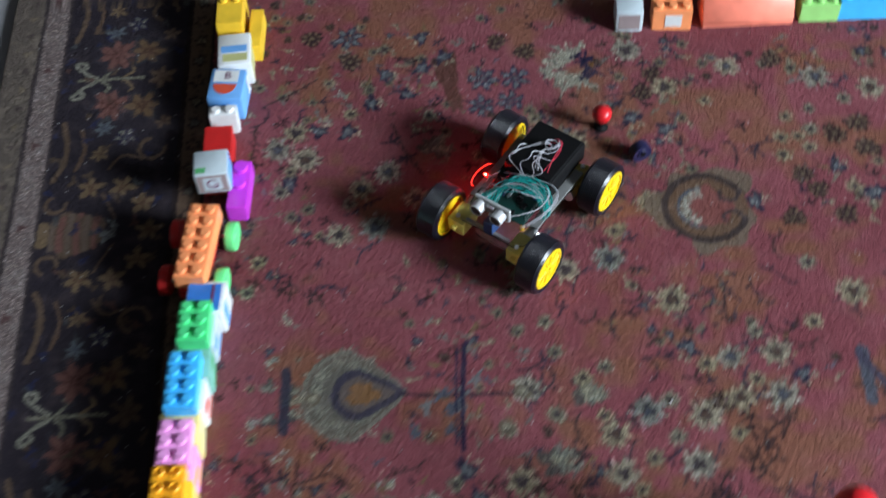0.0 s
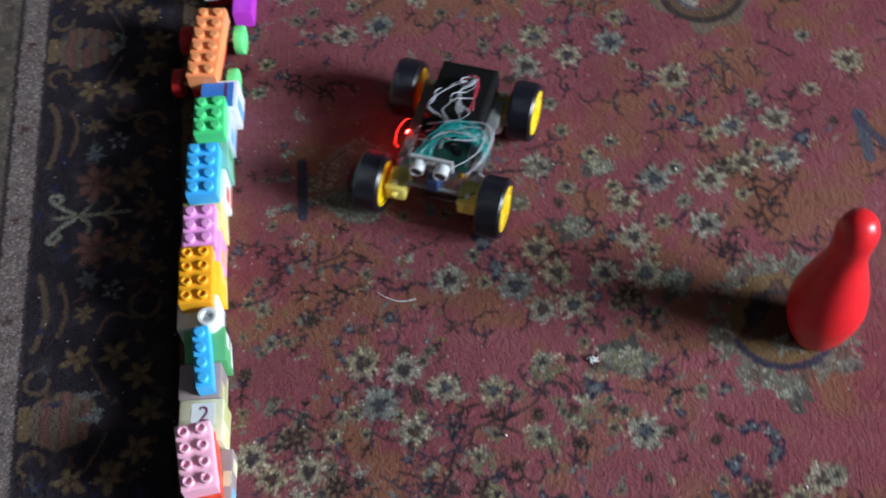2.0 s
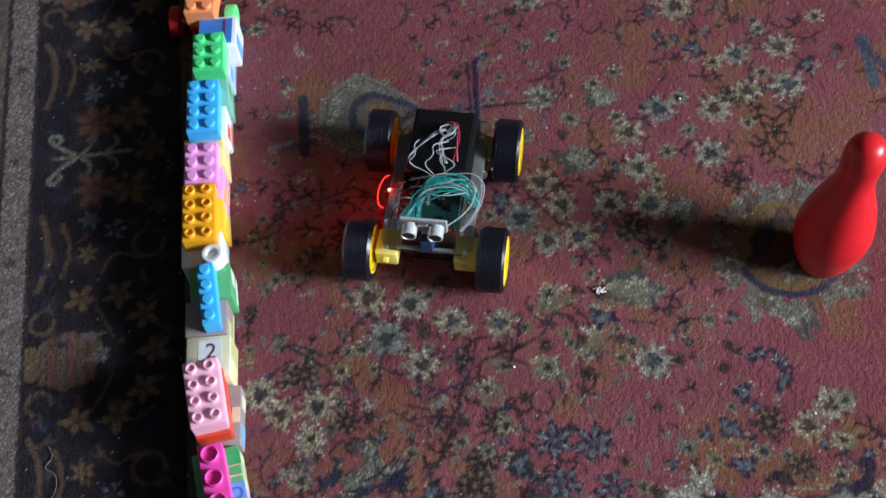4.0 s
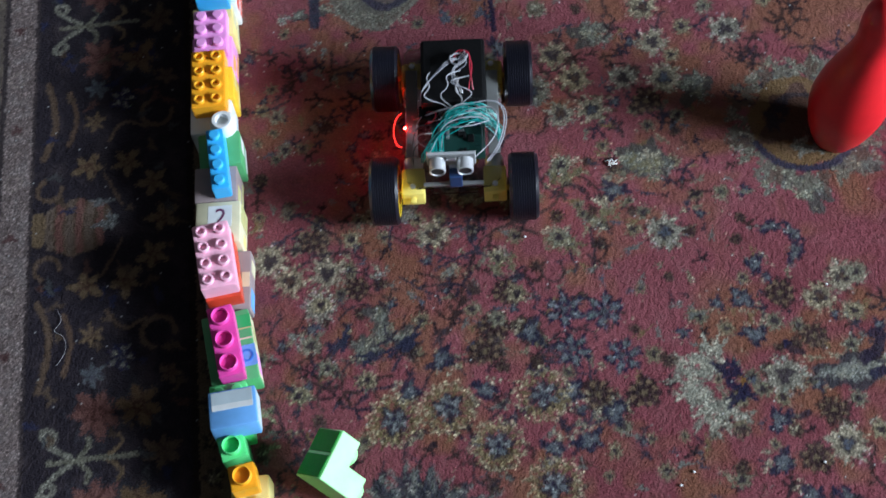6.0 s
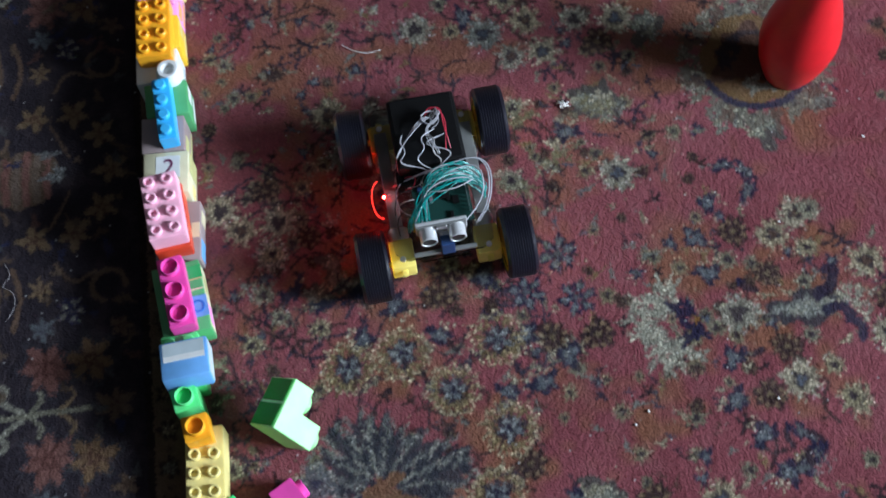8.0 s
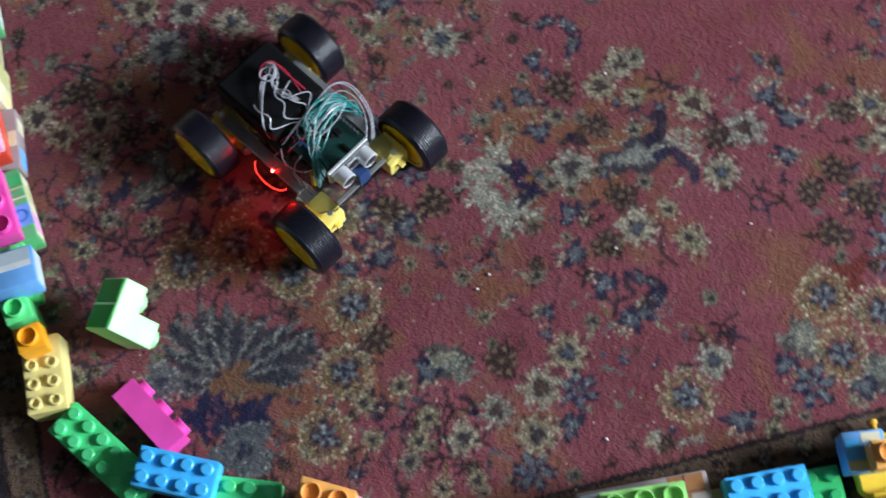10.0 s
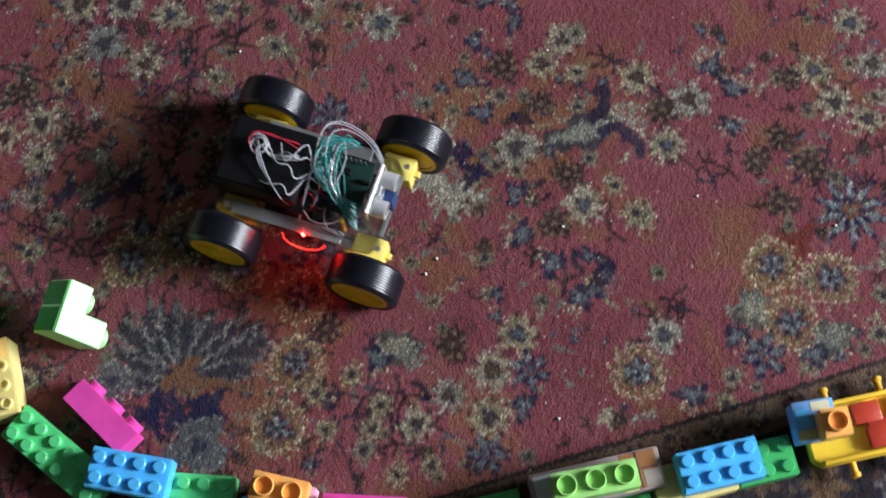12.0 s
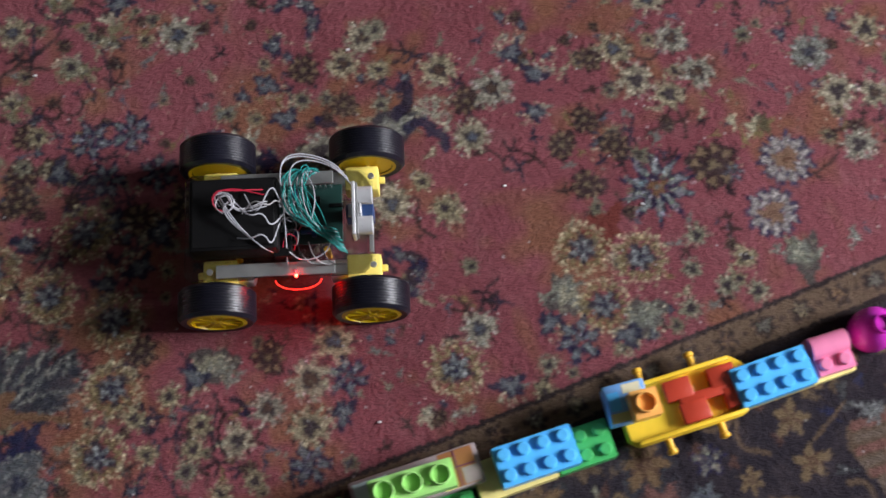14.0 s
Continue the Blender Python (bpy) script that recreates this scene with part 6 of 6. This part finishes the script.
    # loose leads that cross between box and board
    for k in range(4):
        x, y = -0.012 + g(0, 0.007), 0.000 + g(0, 0.012)
        wire([(x - 0.018, y + g(0, 0.006), 0.080), (x - 0.006, y + g(0, 0.010), 0.086 + 0.006 * rg.random()), (x + 0.006, y + g(0, 0.010), 0.088), (x + 0.012, y + g(0, 0.010), 0.080), (x + 0.020 + g(0, 0.004), y + g(0, 0.012), 0.072), (x + 0.026, y + g(0, 0.010), 0.057)], [WIRE_WHITE, WIRE_WHITE, WIRE_GREY][k % 3], 0.0010)
    # small loops on the deck between box and board
    for k in range(10):
        a = rg.uniform(0, 6.28)
        x, y = rg.uniform(0.000, 0.010), rg.uniform(-0.036, 0.016)
        wire([(x, y, 0.055), (x + 0.008 * math.cos(a), y + 0.010 * math.sin(a), 0.066), (x + 0.010 * math.cos(a + 1.2), y + 0.014 * math.sin(a + 1.2), 0.070), (x + 0.010 * math.cos(a + 2.4), y + 0.012 * math.sin(a + 2.4), 0.062), (x + 0.006 * math.cos(a + 3.2), y + 0.008 * math.sin(a + 3.2), 0.052)], [WIRE_GREY, WIRE_BLACK, WIRE_GREY, WIRE_RED, WIRE_BLACK][k % 5], 0.0008)
    for k in range(3):
        wire([(0.010 + 0.010 * k, -0.026, 0.058), (0.014 + 0.010 * k, -0.040, 0.064), (0.024 + 0.008 * k, -0.046, 0.054), (0.040 + 0.006 * k, -0.045, 0.050)], [WIRE_BLACK, WIRE_GREY, WIRE_BLACK][k])
    return car, wheels


def wheel(car, side):
    """Black tyre with worn tread about y, yellow spoked rim flush with its sides."""
    r, w = 0.0342, 0.029
    prof = [(0.0255, -w / 2 + 0.0008), (0.0312, -w / 2), (0.0333, -w / 2 + 0.0022)]
    for k in range(10):
        v = -w / 2 + 0.0038 + k * (w - 0.0076) / 9
        prof += [(r - 0.0005, v - 0.0011), (r, v - 0.0007), (r, v + 0.0007), (r - 0.0005, v + 0.0011)]
    prof += [(0.0333, w / 2 - 0.0022), (0.0312, w / 2), (0.0255, w / 2 - 0.0008), (0.0250, 0.004), (0.0250, -0.004), (0.0255, -w / 2 + 0.0008)]
    t = part("wheel", lathe(prof, 40, pose(0, 0, 0, -90, 0, 0)), TYRE, car, "black rubber tyre on yellow rim", smooth=True)
    rim = part("rim", lathe([(0.0228, -0.0136), (0.0262, -0.0140), (0.0262, 0.0140), (0.0228, 0.0146), (0.0220, 0.0095), (0.0220, -0.0125)], 36, pose(0, 0, 0, -90 * side, 0, 0)), RIM, t, smooth=True)
    for z in (0.0108, -0.0130):
        part("web", lathe([(0, z), (0.0224, z), (0.0224, z + 0.0016), (0.0, z + 0.0016)], 32, pose(0, 0, 0, -90 * side, 0, 0)), RIM, rim)
    part("hub", lathe([(0.0024, 0.0), (0.0058, 0.0), (0.0058, 0.0135), (0.0046, 0.0142), (0.0024, 0.0142), (0.0024, 0.0)], 20, pose(0, 0, 0, -90 * side, 0, 0)), RIM, rim, smooth=True)
    spoke = box(0.0170, 0.0022, 0.0036, (0.0140, 0, 0.0122), 0.0005, 1)
    me = bpy.data.meshes.new("spoke")
    spoke.to_mesh(me)
    spoke.free()
    me.materials.append(RIM)
    for k in range(10):
        shared("spoke", me, rim, pose(0, 0, 0, -90 * side, 0, 0) @ pose(0, 0, 0, 0, 0, 36 * k))
    return t


toy_wall()
loose_things()
CAR, WHEELS = robot_car()

# the car's way: seconds, x, y, heading in degrees
ROUTE = [
    (0, 0.2240, 0.5962, -128.2), (0.5, 0.1829, 0.5376, -127.5), (1, 0.1543, 0.4930, -125.5), (1.5, 0.1527, 0.4758, -111.4), (2, 0.1152, 0.3751, -111.9),
    (2.2, 0.1085, 0.3540, -110.6), (4.5, 0.0779, 0.2077, -102.7), (5, 0.0781, 0.1993, -99.3), (5.5, 0.0757, 0.1671, -95.6), (6, 0.0767, 0.1464, -95.0),
    (6.5, 0.0766, 0.1143, -94.3), (7, 0.0791, 0.0888, -91.1), (7.5, 0.0798, 0.0700, -90.0), (8, 0.0900, 0.0111, -87.3), (8.5, 0.0987, -0.0194, -82.4),
    (9, 0.1071, -0.0463, -78.7), (9.2, 0.1102, -0.0480, -74.5), (11.3, 0.1512, -0.1267, -42.5), (11.5, 0.1557, -0.1348, -41.5), (12, 0.1663, -0.1415, -34.8),
    (12.5, 0.2018, -0.1669, -33.1), (13, 0.2173, -0.1761, -30.0), (13.5, 0.2512, -0.1938, -21.5), (14, 0.3023, -0.2139, -19.7),
]


def along_route(t):
    for a, b in zip(ROUTE, ROUTE[1:]):
        if t <= b[0] + 1e-6:
            u = min(1, max(0, (t - a[0]) / (b[0] - a[0])))
            return [p + (q - p) * u for p, q in zip(a[1:], b[1:])]
    return list(ROUTE[-1][1:])


def motions():
    walk(CAR, [(t, pose(x, y, 0, 0, 0, a)) for t, x, y, a in ROUTE])
    steps = [round(0.1 * k, 1) for k in range(141)]
    for (_, side), (w, x, y) in WHEELS.items():
        rows, turn, last = [], 0.0, along_route(0.0)
        for t in steps:
            now = along_route(t)
            h = radians((now[2] + last[2]) / 2)
            go = (now[0] - last[0]) * math.cos(h) + (now[1] - last[1]) * math.sin(h) - radians(now[2] - last[2]) * y
            turn += math.degrees(go / 0.0342)
            rows.append((t, pose(x, y, 0.0342, 0, turn, 0)))
            last = now
        walk(w, rows)


motions()
